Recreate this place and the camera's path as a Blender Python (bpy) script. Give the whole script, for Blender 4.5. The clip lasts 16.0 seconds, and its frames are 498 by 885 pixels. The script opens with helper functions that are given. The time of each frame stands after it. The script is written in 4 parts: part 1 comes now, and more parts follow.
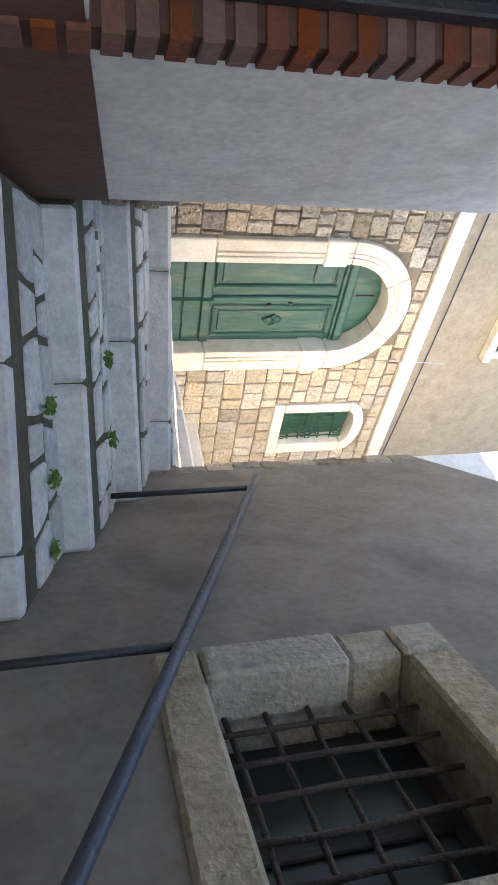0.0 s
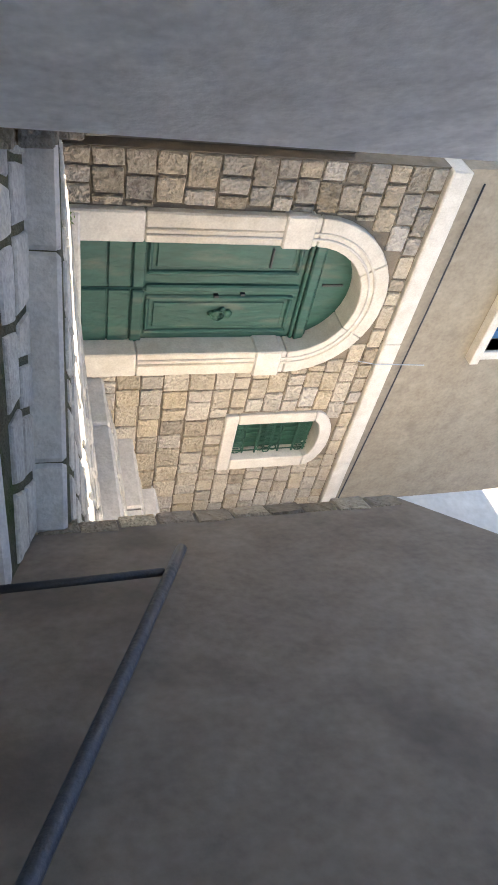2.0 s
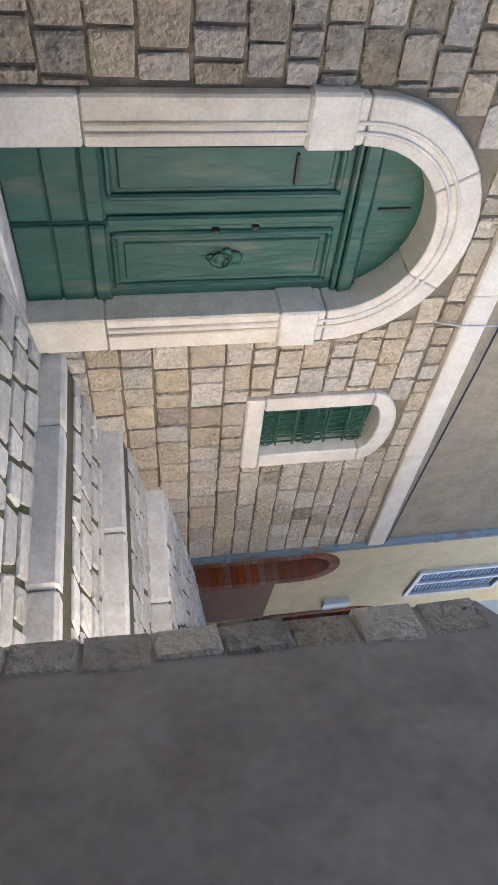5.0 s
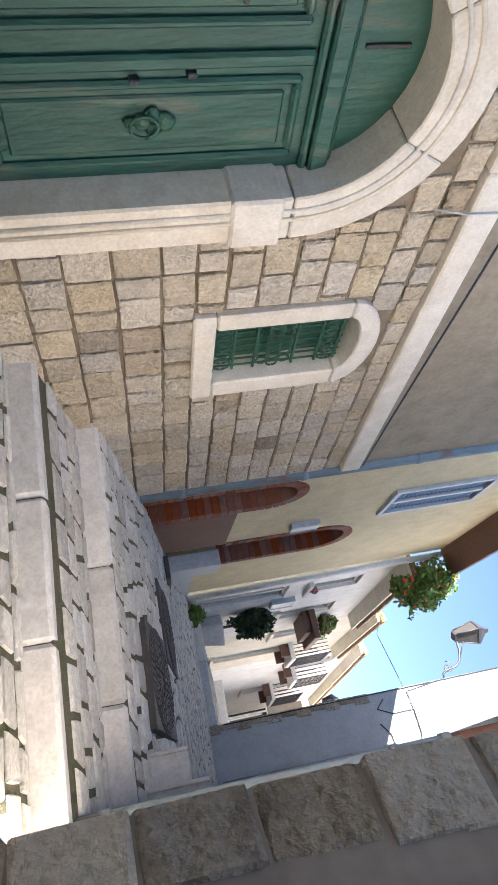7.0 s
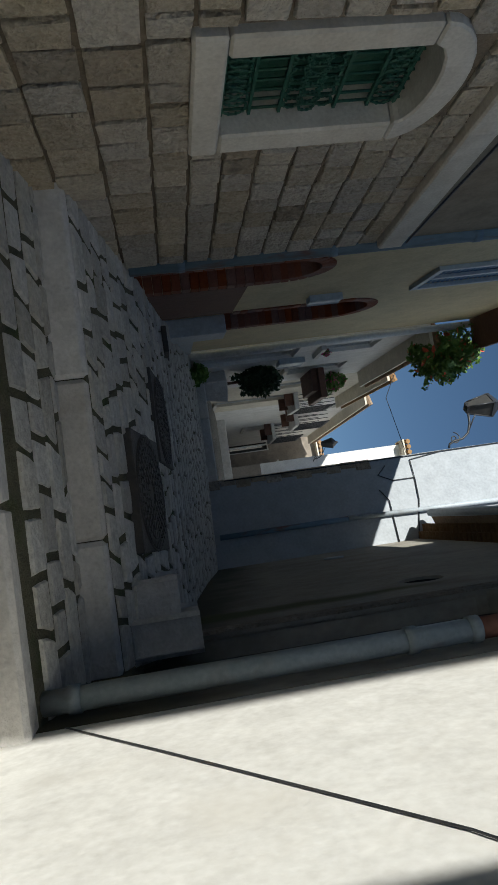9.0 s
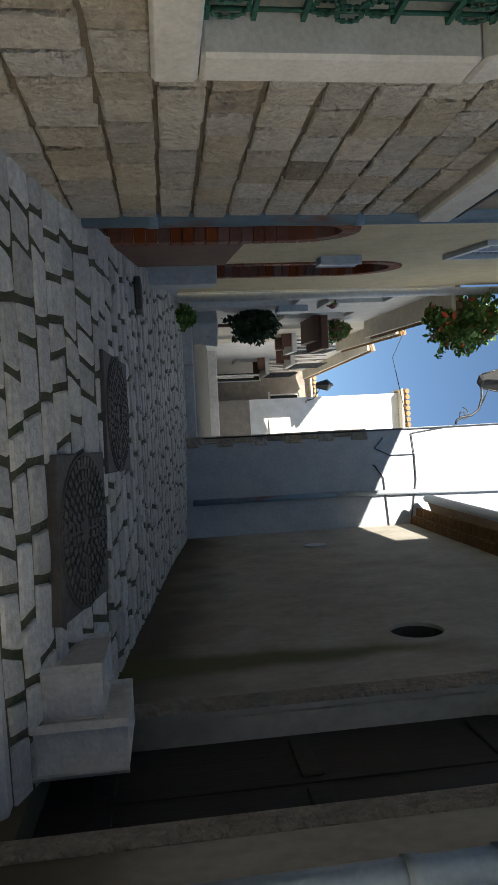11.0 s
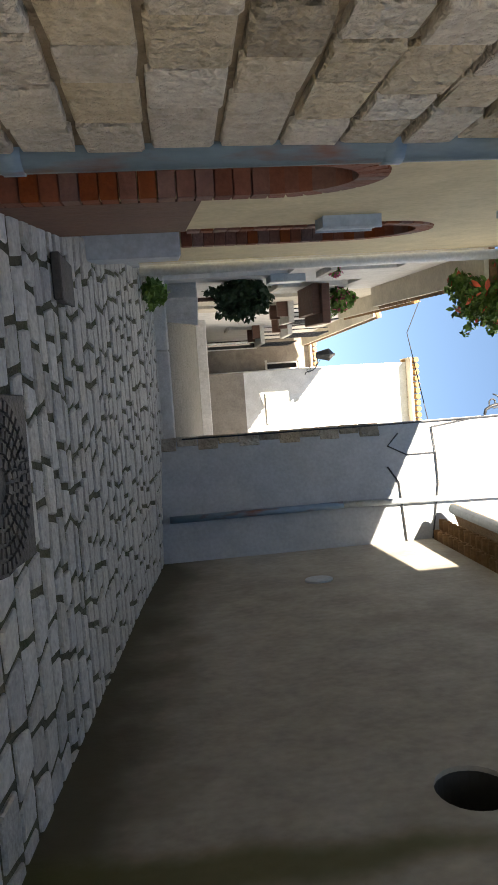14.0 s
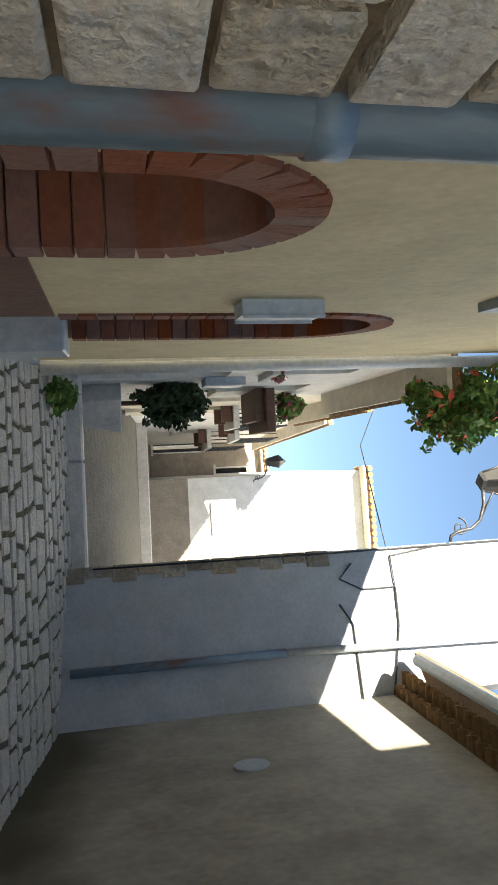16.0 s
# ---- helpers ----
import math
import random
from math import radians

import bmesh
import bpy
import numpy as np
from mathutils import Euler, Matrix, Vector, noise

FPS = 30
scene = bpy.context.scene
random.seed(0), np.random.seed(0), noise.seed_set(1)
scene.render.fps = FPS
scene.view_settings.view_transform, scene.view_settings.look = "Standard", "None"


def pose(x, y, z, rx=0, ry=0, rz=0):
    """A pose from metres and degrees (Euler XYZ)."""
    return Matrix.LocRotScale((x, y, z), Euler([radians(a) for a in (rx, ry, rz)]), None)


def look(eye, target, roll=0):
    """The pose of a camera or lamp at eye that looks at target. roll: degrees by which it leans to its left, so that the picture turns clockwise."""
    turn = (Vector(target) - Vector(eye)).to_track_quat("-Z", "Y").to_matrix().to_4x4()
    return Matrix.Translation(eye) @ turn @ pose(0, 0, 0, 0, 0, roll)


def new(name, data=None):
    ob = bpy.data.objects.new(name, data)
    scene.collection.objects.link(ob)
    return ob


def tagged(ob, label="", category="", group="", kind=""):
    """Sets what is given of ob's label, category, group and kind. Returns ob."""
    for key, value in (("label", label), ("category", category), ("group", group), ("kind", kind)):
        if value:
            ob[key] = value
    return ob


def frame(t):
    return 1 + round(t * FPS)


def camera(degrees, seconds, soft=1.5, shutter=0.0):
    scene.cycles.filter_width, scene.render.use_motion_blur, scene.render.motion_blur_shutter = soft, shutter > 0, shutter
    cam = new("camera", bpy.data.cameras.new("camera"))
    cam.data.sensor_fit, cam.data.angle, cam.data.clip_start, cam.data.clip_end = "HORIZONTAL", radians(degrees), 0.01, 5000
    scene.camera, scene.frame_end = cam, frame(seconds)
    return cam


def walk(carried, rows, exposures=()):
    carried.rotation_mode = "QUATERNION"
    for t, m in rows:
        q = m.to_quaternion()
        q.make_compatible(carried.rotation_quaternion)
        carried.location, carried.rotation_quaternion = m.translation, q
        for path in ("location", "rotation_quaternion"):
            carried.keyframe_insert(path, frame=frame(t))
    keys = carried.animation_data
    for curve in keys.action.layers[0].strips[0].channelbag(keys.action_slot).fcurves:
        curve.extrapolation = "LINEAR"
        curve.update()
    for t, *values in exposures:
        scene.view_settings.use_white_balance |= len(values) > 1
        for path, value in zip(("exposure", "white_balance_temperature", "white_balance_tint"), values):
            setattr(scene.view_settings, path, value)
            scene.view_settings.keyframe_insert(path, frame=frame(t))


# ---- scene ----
cam = camera(40.0, 16.0)
PATH = [
    (0, (5.534, 4.608, 1.229), (4.218, 6.041, 1.694), 87.4),
    (0.5, (5.26, 4.832, 1.333), (3.949, 6.261, 1.822), 88.1),
    (1, (5.005, 4.959, 1.538), (3.586, 6.286, 2.016), 82.9),
    (1.5, (4.763, 5.112, 1.647), (3.395, 6.475, 2.169), 84.5),
    (2, (4.506, 5.299, 1.733), (3.239, 6.742, 2.29), 86.7),
    (2.5, (4.283, 5.527, 1.841), (3.005, 6.957, 2.409), 86.0),
    (3, (4.04, 5.77, 1.977), (2.835, 7.298, 2.435), 84.6),
    (3.2, (3.958, 5.817, 2.003), (2.808, 7.388, 2.459), 84.8),
    (5.3, (3.04, 6.438, 2.712), (1.841, 8.015, 2.99), 85.5),
    (5.5, (2.964, 6.508, 2.689), (1.785, 8.092, 3.008), 82.6),
    (6, (2.758, 6.656, 2.75), (1.787, 8.389, 2.978), 84.6),
    (6.5, (2.527, 6.824, 2.746), (1.493, 8.507, 3.061), 83.0),
    (7, (2.386, 6.978, 2.909), (1.487, 8.726, 3.279), 82.4),
    (7.5, (2.201, 7.149, 2.983), (1.609, 9.034, 3.292), 84.4),
    (8, (1.997, 7.352, 3.035), (1.499, 9.258, 3.382), 84.7),
    (8.5, (1.912, 7.543, 3.161), (1.614, 9.496, 3.473), 84.5),
    (9, (1.663, 7.71, 3.116), (1.507, 9.689, 3.355), 82.3),
    (9.5, (1.451, 7.92, 3.241), (1.416, 9.907, 3.466), 84.0),
    (10, (1.312, 8.176, 3.264), (1.26, 10.161, 3.505), 87.8),
    (10.2, (1.237, 8.27, 3.291), (1.239, 10.252, 3.555), 87.9),
    (12.3, (0.725, 9.465, 3.497), (0.875, 11.447, 3.718), 86.5),
    (12.5, (0.687, 9.528, 3.524), (0.811, 11.507, 3.782), 87.1),
    (13, (0.697, 9.792, 3.661), (0.928, 11.758, 3.944), 85.8),
    (13.5, (0.638, 9.97, 3.687), (0.879, 11.932, 3.991), 84.4),
    (14, (0.622, 10.335, 3.753), (0.839, 12.309, 3.985), 85.5),
    (14.5, (0.596, 10.605, 3.885), (0.734, 12.585, 4.135), 85.3),
    (15, (0.575, 10.849, 3.99), (0.635, 12.828, 4.274), 82.9),
    (15.5, (0.534, 11.129, 4.119), (0.592, 13.109, 4.393), 86.1),
    (16, (0.471, 11.484, 4.173), (0.406, 13.447, 4.551), 87.7),
]
walk(cam, [(t, look(eye, target, roll)) for t, eye, target, roll in PATH],
     [(0.0, 3.85, 7600, 17), (1.5, 3.5, 7500, 17), (3.0, 3.0, 7200, 17), (5.5, 2.9, 6600, 18), (6.0, 2.75, 6700, 18), (7.0, 2.85, 6800, 18), (8.0, 2.1, 6900, 15), (8.5, 1.2, 6600, 10), (9.0, 0.3, 6300, 5), (9.5, 0.1, 6300, 5), (10.0, 0.4, 6300, 5), (12.5, 2.3, 7800, 13), (13.0, 2.3, 7900, 13), (14.0, 2.3, 7800, 12), (15.0, 2.7, 7900, 9), (16.0, 2.4, 7700, 8)])

# ---- light ----
SUN_AZ, SUN_EL = math.atan2(-2.4, -3.22), radians(26)   # towards the sun, from +y to +x
world = bpy.data.worlds.new("world")
scene.world = world
world.use_nodes = True
wn = world.node_tree
sky = wn.nodes.new("ShaderNodeTexSky")
sky.sky_type, sky.sun_disc = "NISHITA", False
sky.dust_density, sky.ozone_density, sky.air_density = 0.05, 4.0, 1.0
sky.sun_elevation, sky.sun_rotation = SUN_EL, SUN_AZ % (2 * math.pi)
wn.links.new(sky.outputs[0], wn.nodes["Background"].inputs[0])
wn.nodes["Background"].inputs[1].default_value = 0.058
sun = new("sun", bpy.data.lights.new("sun", "SUN"))
sun.data.energy, sun.data.angle, sun.data.color = 5.0, radians(0.53), (1.0, 0.955, 0.89)
SUN_WAY = Vector((math.sin(SUN_AZ) * math.cos(SUN_EL), math.cos(SUN_AZ) * math.cos(SUN_EL), math.sin(SUN_EL)))
sun.matrix_world = look(SUN_WAY * 40, (0, 0, 0))


# ---- materials ----
def surf(name, base, other, dirt=None, size=1.0, grain=40.0, rough=0.85, bump=0.3, vary=0.0, dirt_amount=0.5, metal=0.0, streak=1.0):
    """A worn surface: two tones in patches, fine grain, stains, relief; vary: spread of tone from piece to piece."""
    m = bpy.data.materials.new(name)
    m.use_nodes = True
    t = m.node_tree
    n, l = t.nodes, t.links
    b = n["Principled BSDF"]
    geo = n.new("ShaderNodeNewGeometry")
    mp = n.new("ShaderNodeMapping")
    mp.inputs["Scale"].default_value = (1, 1, streak)
    l.new(geo.outputs["Position"], mp.inputs[0])

    def noisy(scale, detail, lo, hi):
        a = n.new("ShaderNodeTexNoise")
        a.inputs["Scale"].default_value, a.inputs["Detail"].default_value = scale, detail
        l.new(mp.outputs[0], a.inputs["Vector"])
        r = n.new("ShaderNodeMapRange")
        r.inputs[1].default_value, r.inputs[2].default_value = lo, hi
        l.new(a.outputs[0], r.inputs[0])
        return a.outputs[0], r.outputs[0]

    def mix(fac, c1, c2, kind="MIX"):
        x = n.new("ShaderNodeMix")
        x.data_type, x.blend_type = "RGBA", kind
        for sock, v in ((x.inputs[0], fac), (x.inputs[6], c1), (x.inputs[7], c2)):
            if isinstance(v, (int, float)):
                sock.default_value = v
            elif isinstance(v, tuple):
                sock.default_value = (*v, 1)
            else:
                l.new(v, sock)
        return x.outputs[2]

    _, patches = noisy(1.3 / size, 6, 0.35, 0.65)
    raw, fine = noisy(grain, 5, 0.25, 0.75)
    col = mix(patches, base, other)
    _, mid = noisy(7 / size, 6, 0.3, 0.7)
    col = mix(0.35, col, mix(mid, tuple(c * 0.72 for c in base), tuple(min(1, c * 1.22) for c in other)))
    col = mix(0.22, col, mix(fine, tuple(c * 0.5 for c in base), tuple(min(1, c * 1.35) for c in other)))
    if dirt:
        _, d = noisy(2.6 / size, 9, 0.56, 0.72)
        f = n.new("ShaderNodeMath")
        f.operation = "MULTIPLY"
        f.inputs[1].default_value = dirt_amount
        l.new(d, f.inputs[0])
        col = mix(f.outputs[0], col, dirt)
    if vary:
        info = n.new("ShaderNodeObjectInfo")
        h = n.new("ShaderNodeHueSaturation")
        r = n.new("ShaderNodeMapRange")
        r.inputs[3].default_value, r.inputs[4].default_value = 1 - vary, 1 + vary
        l.new(info.outputs["Random"], r.inputs[0])
        l.new(r.outputs[0], h.inputs["Value"])
        s = n.new("ShaderNodeMapRange")
        s.inputs[3].default_value, s.inputs[4].default_value = 1.35, 0.7
        w = n.new("ShaderNodeMath")
        w.operation = "FRACT"
        w2 = n.new("ShaderNodeMath")
        w2.operation = "MULTIPLY"
        w2.inputs[1].default_value = 7.31
        l.new(info.outputs["Random"], w2.inputs[0])
        l.new(w2.outputs[0], w.inputs[0])
        l.new(w.outputs[0], s.inputs[0])
        l.new(s.outputs[0], h.inputs["Saturation"])
        l.new(col, h.inputs["Color"])
        col = h.outputs[0]
    l.new(col, b.inputs["Base Color"])
    b.inputs["Roughness"].default_value = rough
    b.inputs["Metallic"].default_value = metal
    if bump:
        mm = n.new("ShaderNodeMath")
        mm.operation = "ADD"
        l.new(raw, mm.inputs[0])
        l.new(mid, mm.inputs[1])
        bp = n.new("ShaderNodeBump")
        bp.inputs["Strength"].default_value = bump
        bp.inputs["Distance"].default_value = 0.03 if bump > 0.7 else 0.012
        l.new(mm.outputs[0], bp.inputs["Height"])
        l.new(bp.outputs[0], b.inputs["Normal"])
    return m


ASHLAR = surf("ashlar limestone", (0.47, 0.40, 0.30), (0.62, 0.555, 0.45), (0.25, 0.19, 0.125), 0.22, 60, 0.92, 0.75, 0.16, 0.5)
RUBBLE = surf("old rubble limestone", (0.34, 0.285, 0.215), (0.48, 0.42, 0.34), (0.15, 0.12, 0.09), 0.4, 45, 0.95, 1.0, 0.25, 0.6)
MORTAR = surf("lime mortar", (0.17, 0.135, 0.095), (0.26, 0.215, 0.16), (0.09, 0.07, 0.05), 0.6, 90, 0.95, 0.6)
DRESSED = surf("dressed white limestone", (0.60, 0.55, 0.47), (0.68, 0.65, 0.59), (0.40, 0.32, 0.21), 0.8, 60, 0.8, 0.25, 0.06, 0.3)
STEP = surf("worn step limestone", (0.55, 0.53, 0.50), (0.68, 0.66, 0.63), (0.34, 0.31, 0.26), 0.5, 50, 0.7, 0.45, 0.08, 0.45)
COBBLE = surf("worn paving limestone", (0.47, 0.45, 0.40), (0.62, 0.60, 0.55), (0.26, 0.24, 0.19), 0.35, 40, 0.75, 0.6, 0.2, 0.4)
JOINT = surf("earthy joint with moss", (0.085, 0.08, 0.045), (0.14, 0.13, 0.08), (0.045, 0.075, 0.016), 0.6, 80, 1.0, 0.8, 0, 0.95)
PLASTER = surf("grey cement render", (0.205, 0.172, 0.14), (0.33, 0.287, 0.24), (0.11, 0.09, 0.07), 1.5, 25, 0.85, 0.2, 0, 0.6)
# raised pale tone: part of the sun's brightness is in this colour
SUNWALL = surf("sunlit pale render", (0.76, 0.73, 0.67), (0.82, 0.80, 0.75), (0.66, 0.62, 0.55), 1.2, 30, 0.9, 0.1)
WHITEWALL = surf("off-white painted render", (0.70, 0.67, 0.61), (0.81, 0.78, 0.72), (0.36, 0.33, 0.29), 1.0, 28, 0.85, 0.3, 0, 0.35)
BROWNWALL = surf("weathered brown-grey render", (0.25, 0.205, 0.15), (0.34, 0.29, 0.22), (0.15, 0.13, 0.10), 1.1, 30, 0.92, 0.4, 0, 0.55)
DADO = surf("red-brown masonry paint", (0.105, 0.042, 0.028), (0.135, 0.06, 0.04), (0.07, 0.04, 0.03), 0.8, 35, 0.75, 0.25)
YELLOW = surf("pale yellow render", (0.58, 0.49, 0.29), (0.64, 0.55, 0.35), (0.50, 0.42, 0.27), 1.4, 30, 0.85, 0.15, 0, 0.3)
BLUEWALL = surf("pale blue-grey paint", (0.37, 0.395, 0.425), (0.43, 0.455, 0.48), (0.29, 0.305, 0.32), 1.6, 28, 0.8, 0.15, 0, 0.4)
WHITEPAINT = surf("white wall paint", (0.70, 0.68, 0.64), (0.77, 0.75, 0.72), (0.52, 0.48, 0.42), 1.5, 28, 0.8, 0.15, 0, 0.4)
CREAM = surf("cream wall paint", (0.62, 0.56, 0.44), (0.70, 0.65, 0.54), (0.45, 0.39, 0.3), 1.5, 28, 0.8, 0.15, 0, 0.4)
BRICK = surf("red brick", (0.18, 0.062, 0.04), (0.235, 0.095, 0.06), (0.11, 0.05, 0.035), 0.5, 60, 0.85, 0.4, 0.09, 0.3)
GREENDOOR = surf("weathered green door paint", (0.010, 0.062, 0.047), (0.018, 0.098, 0.076), (0.13, 0.14, 0.11), 0.3, 30, 0.5, 0.4, 0, 0.55, streak=0.25)
GREENIRON = surf("green painted iron", (0.012, 0.07, 0.045), (0.03, 0.12, 0.08), (0.05, 0.07, 0.05), 0.2, 60, 0.55, 0.3)
DARKIRON = surf("dark painted iron", (0.022, 0.024, 0.028), (0.04, 0.042, 0.048), (0.06, 0.035, 0.02), 0.2, 60, 0.45, 0.3)
RAILPAINT = surf("blue-grey rail paint", (0.05, 0.058, 0.075), (0.075, 0.085, 0.105), (0.03, 0.03, 0.035), 0.2, 50, 0.38, 0.2)
RUSTBAR = surf("rusty iron bar", (0.055, 0.04, 0.034), (0.085, 0.062, 0.05), (0.11, 0.055, 0.03), 0.15, 70, 0.8, 0.5)
PIPEBLUE = surf("flaking blue pipe paint", (0.13, 0.20, 0.27), (0.17, 0.25, 0.32), (0.20, 0.075, 0.04), 0.25, 45, 0.5, 0.25, 0, 0.95, streak=0.3)
PIPEGREY = surf("grey-blue pipe paint", (0.19, 0.24, 0.27), (0.25, 0.29, 0.31), (0.17, 0.15, 0.14), 0.4, 45, 0.5, 0.2)
RUSTPIPE = surf("red-brown pipe", (0.16, 0.075, 0.06), (0.21, 0.10, 0.08), None, 0.4, 45, 0.6, 0.2)
CASTIRON = surf("cast iron cover", (0.055, 0.05, 0.046), (0.085, 0.078, 0.07), (0.12, 0.11, 0.095), 0.2, 60, 0.65, 0.4)
TILE = surf("clay roof tile", (0.24, 0.15, 0.09), (0.36, 0.25, 0.16), (0.25, 0.18, 0.13), 0.3, 50, 0.9, 0.4, 0.2)
WOODBROWN = surf("brown stained wood", (0.10, 0.045, 0.03), (0.15, 0.07, 0.045), None, 0.4, 40, 0.6, 0.3, streak=0.2)
BLUEPAINT = surf("blue shutter paint", (0.055, 0.17, 0.36), (0.08, 0.22, 0.42), None, 0.4, 40, 0.5, 0.15)
GREYPAINT = surf("light grey metal paint", (0.42, 0.47, 0.52), (0.50, 0.55, 0.59), (0.33, 0.34, 0.35), 0.4, 40, 0.5, 0.1)
WHITEGLOSS = surf("white painted wood", (0.66, 0.66, 0.64), (0.74, 0.74, 0.72), (0.5, 0.48, 0.44), 0.4, 40, 0.5, 0.1)
LANE = surf("far cobbled lane", (0.17, 0.16, 0.135), (0.25, 0.235, 0.205), (0.13, 0.12, 0.09), 0.25, 9, 0.85, 1.0, 0, 0.6)
# near-black colour stands in for the shade behind openings
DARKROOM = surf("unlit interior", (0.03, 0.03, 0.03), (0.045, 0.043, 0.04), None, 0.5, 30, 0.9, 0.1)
DARKWOOD = surf("near-black old wood", (0.018, 0.015, 0.013), (0.035, 0.03, 0.026), None, 0.4, 40, 0.6, 0.3, streak=0.2)
LEAF = surf("green leaf", (0.08, 0.17, 0.025), (0.15, 0.27, 0.05), None, 0.15, 30, 0.55, 0)
DARKLEAF = surf("dark green leaf", (0.018, 0.042, 0.014), (0.035, 0.07, 0.022), None, 0.15, 30, 0.55, 0)
PETAL = surf("red and pink petal", (0.65, 0.05, 0.03), (0.70, 0.16, 0.07), None, 0.1, 30, 0.6, 0)
PINK = surf("pink petal", (0.70, 0.08, 0.22), (0.75, 0.2, 0.35), None, 0.1, 30, 0.6, 0)
# dimmer, yellower than DRESSED: weathering and the window's shadow share this colour
OLDSTONE = surf("shaded weathered limestone", (0.36, 0.30, 0.215), (0.52, 0.46, 0.36), (0.20, 0.15, 0.095), 0.25, 55, 0.9, 0.7, 0.08, 0.6)
STAINED = surf("cement render with algae", (0.30, 0.27, 0.225), (0.44, 0.41, 0.35), (0.20, 0.17, 0.13), 1.6, 22, 0.9, 0.3, 0, 0.6, streak=0.7)


def algae(m):
    """Olive algae on the render: a tapering streak under the round opening and a damp band along the paving."""
    n, l = m.node_tree.nodes, m.node_tree.links
    b = n["Principled BSDF"]
    col = b.inputs["Base Color"].links[0].from_socket
    geo, sep = n.new("ShaderNodeNewGeometry"), n.new("ShaderNodeSeparateXYZ")
    l.new(geo.outputs["Position"], sep.inputs[0])
    tex = n.new("ShaderNodeTexNoise")
    tex.inputs["Scale"].default_value, tex.inputs["Detail"].default_value = 2.2, 8
    l.new(geo.outputs["Position"], tex.inputs["Vector"])

    def calc(op, a, c):
        x = n.new("ShaderNodeMath")
        x.operation = op
        for sock, v in zip(x.inputs, (a, c)):
            if isinstance(v, (int, float)):
                sock.default_value = v
            else:
                l.new(v, sock)
        return x.outputs[0]

    def ramp(v, lo, hi, out):
        x = n.new("ShaderNodeMapRange")
        x.interpolation_type = "SMOOTHSTEP"
        x.inputs[1].default_value, x.inputs[2].default_value, x.inputs[3].default_value, x.inputs[4].default_value = lo, hi, out, 0.0
        l.new(v, x.inputs[0])
        return x.outputs[0]

    wob = calc("MULTIPLY", calc("SUBTRACT", tex.outputs[0], 0.5), 0.22)
    mid = calc("ADD", calc("MULTIPLY", sep.outputs["Z"], -0.02), 12.78)
    off = calc("ABSOLUTE", calc("SUBTRACT", calc("ADD", sep.outputs["Y"], wob), mid), 0.0)
    wide = calc("ADD", off, calc("MULTIPLY", calc("SUBTRACT", sep.outputs["Z"], 3.4), 0.07))
    streak = calc("MULTIPLY", ramp(wide, 0.09, 0.26, 0.85), ramp(sep.outputs["Z"], 4.6, 5.3, 1.0))
    low = calc("SUBTRACT", sep.outputs["Z"], calc("MULTIPLY", calc("SUBTRACT", sep.outputs["Y"], 12.5), 0.125))
    damp = ramp(calc("ADD", low, calc("MULTIPLY", wob, 3.0)), 3.05, 3.75, 0.95)
    for fac, c in ((damp, (0.075, 0.068, 0.038)), (streak, (0.095, 0.095, 0.022))):
        x = n.new("ShaderNodeMix")
        x.data_type = "RGBA"
        l.new(fac, x.inputs[0])
        l.new(col, x.inputs[6])
        x.inputs[7].default_value = (*c, 1)
        col = x.outputs[2]
    l.new(col, b.inputs["Base Color"])


algae(STAINED)
TEALGLASS = bpy.data.materials.new("dusty dark green glass")
TEALGLASS.use_nodes = True
tg = TEALGLASS.node_tree.nodes["Principled BSDF"]
tg.inputs["Base Color"].default_value = (0.018, 0.032, 0.032, 1)
tg.inputs["Roughness"].default_value = 0.35
GLASS = bpy.data.materials.new("window glass")
GLASS.use_nodes = True
gb = GLASS.node_tree.nodes["Principled BSDF"]
gb.inputs["Base Color"].default_value = (0.05, 0.065, 0.07, 1)
gb.inputs["Roughness"].default_value = 0.03
gb.inputs["Specular IOR Level"].default_value = 0.6
gb.inputs["Metallic"].default_value = 0.25


# ---- shaping helpers ----
def meshed(name, verts, faces, mat, parent=None):
    me = bpy.data.meshes.new(name)
    me.from_pydata([tuple(v) for v in verts], [], faces)
    bm = bmesh.new()
    bm.from_mesh(me)
    bmesh.ops.recalc_face_normals(bm, faces=bm.faces)
    bm.to_mesh(me)
    bm.free()
    me.materials.append(mat)
    ob = new(name, me)
    ob.parent = parent
    return ob


def from_bm(name, bm, mat, parent=None, smooth=False, bevel=0.0):
    if bevel:
        bmesh.ops.bevel(bm, geom=[e for e in bm.edges if len(e.link_faces) == 2 and e.calc_face_angle(0) > 0.5], offset=bevel, segments=1, affect="EDGES")
    bmesh.ops.recalc_face_normals(bm, faces=bm.faces)
    if smooth:
        for f in bm.faces:
            f.smooth = True
    me = bpy.data.meshes.new(name)
    bm.to_mesh(me)
    bm.free()
    me.materials.append(mat)
    ob = new(name, me)
    ob.parent = parent
    return ob


def add_box(bm, c, size, m=None):
    r = bmesh.ops.create_cube(bm, size=1)
    for v in r["verts"]:
        v.co = Vector((v.co.x * size[0] + c[0], v.co.y * size[1] + c[1], v.co.z * size[2] + c[2]))
        if m is not None:
            v.co = m @ v.co
    return r["verts"]


def boxes(name, items, mat, parent=None, m=None, bevel=0.0):
    bm = bmesh.new()
    for lo, hi in items:
        add_box(bm, [(a + b) / 2 for a, b in zip(lo, hi)], [b - a for a, b in zip(lo, hi)], m)
    return from_bm(name, bm, mat, parent, bevel=bevel)


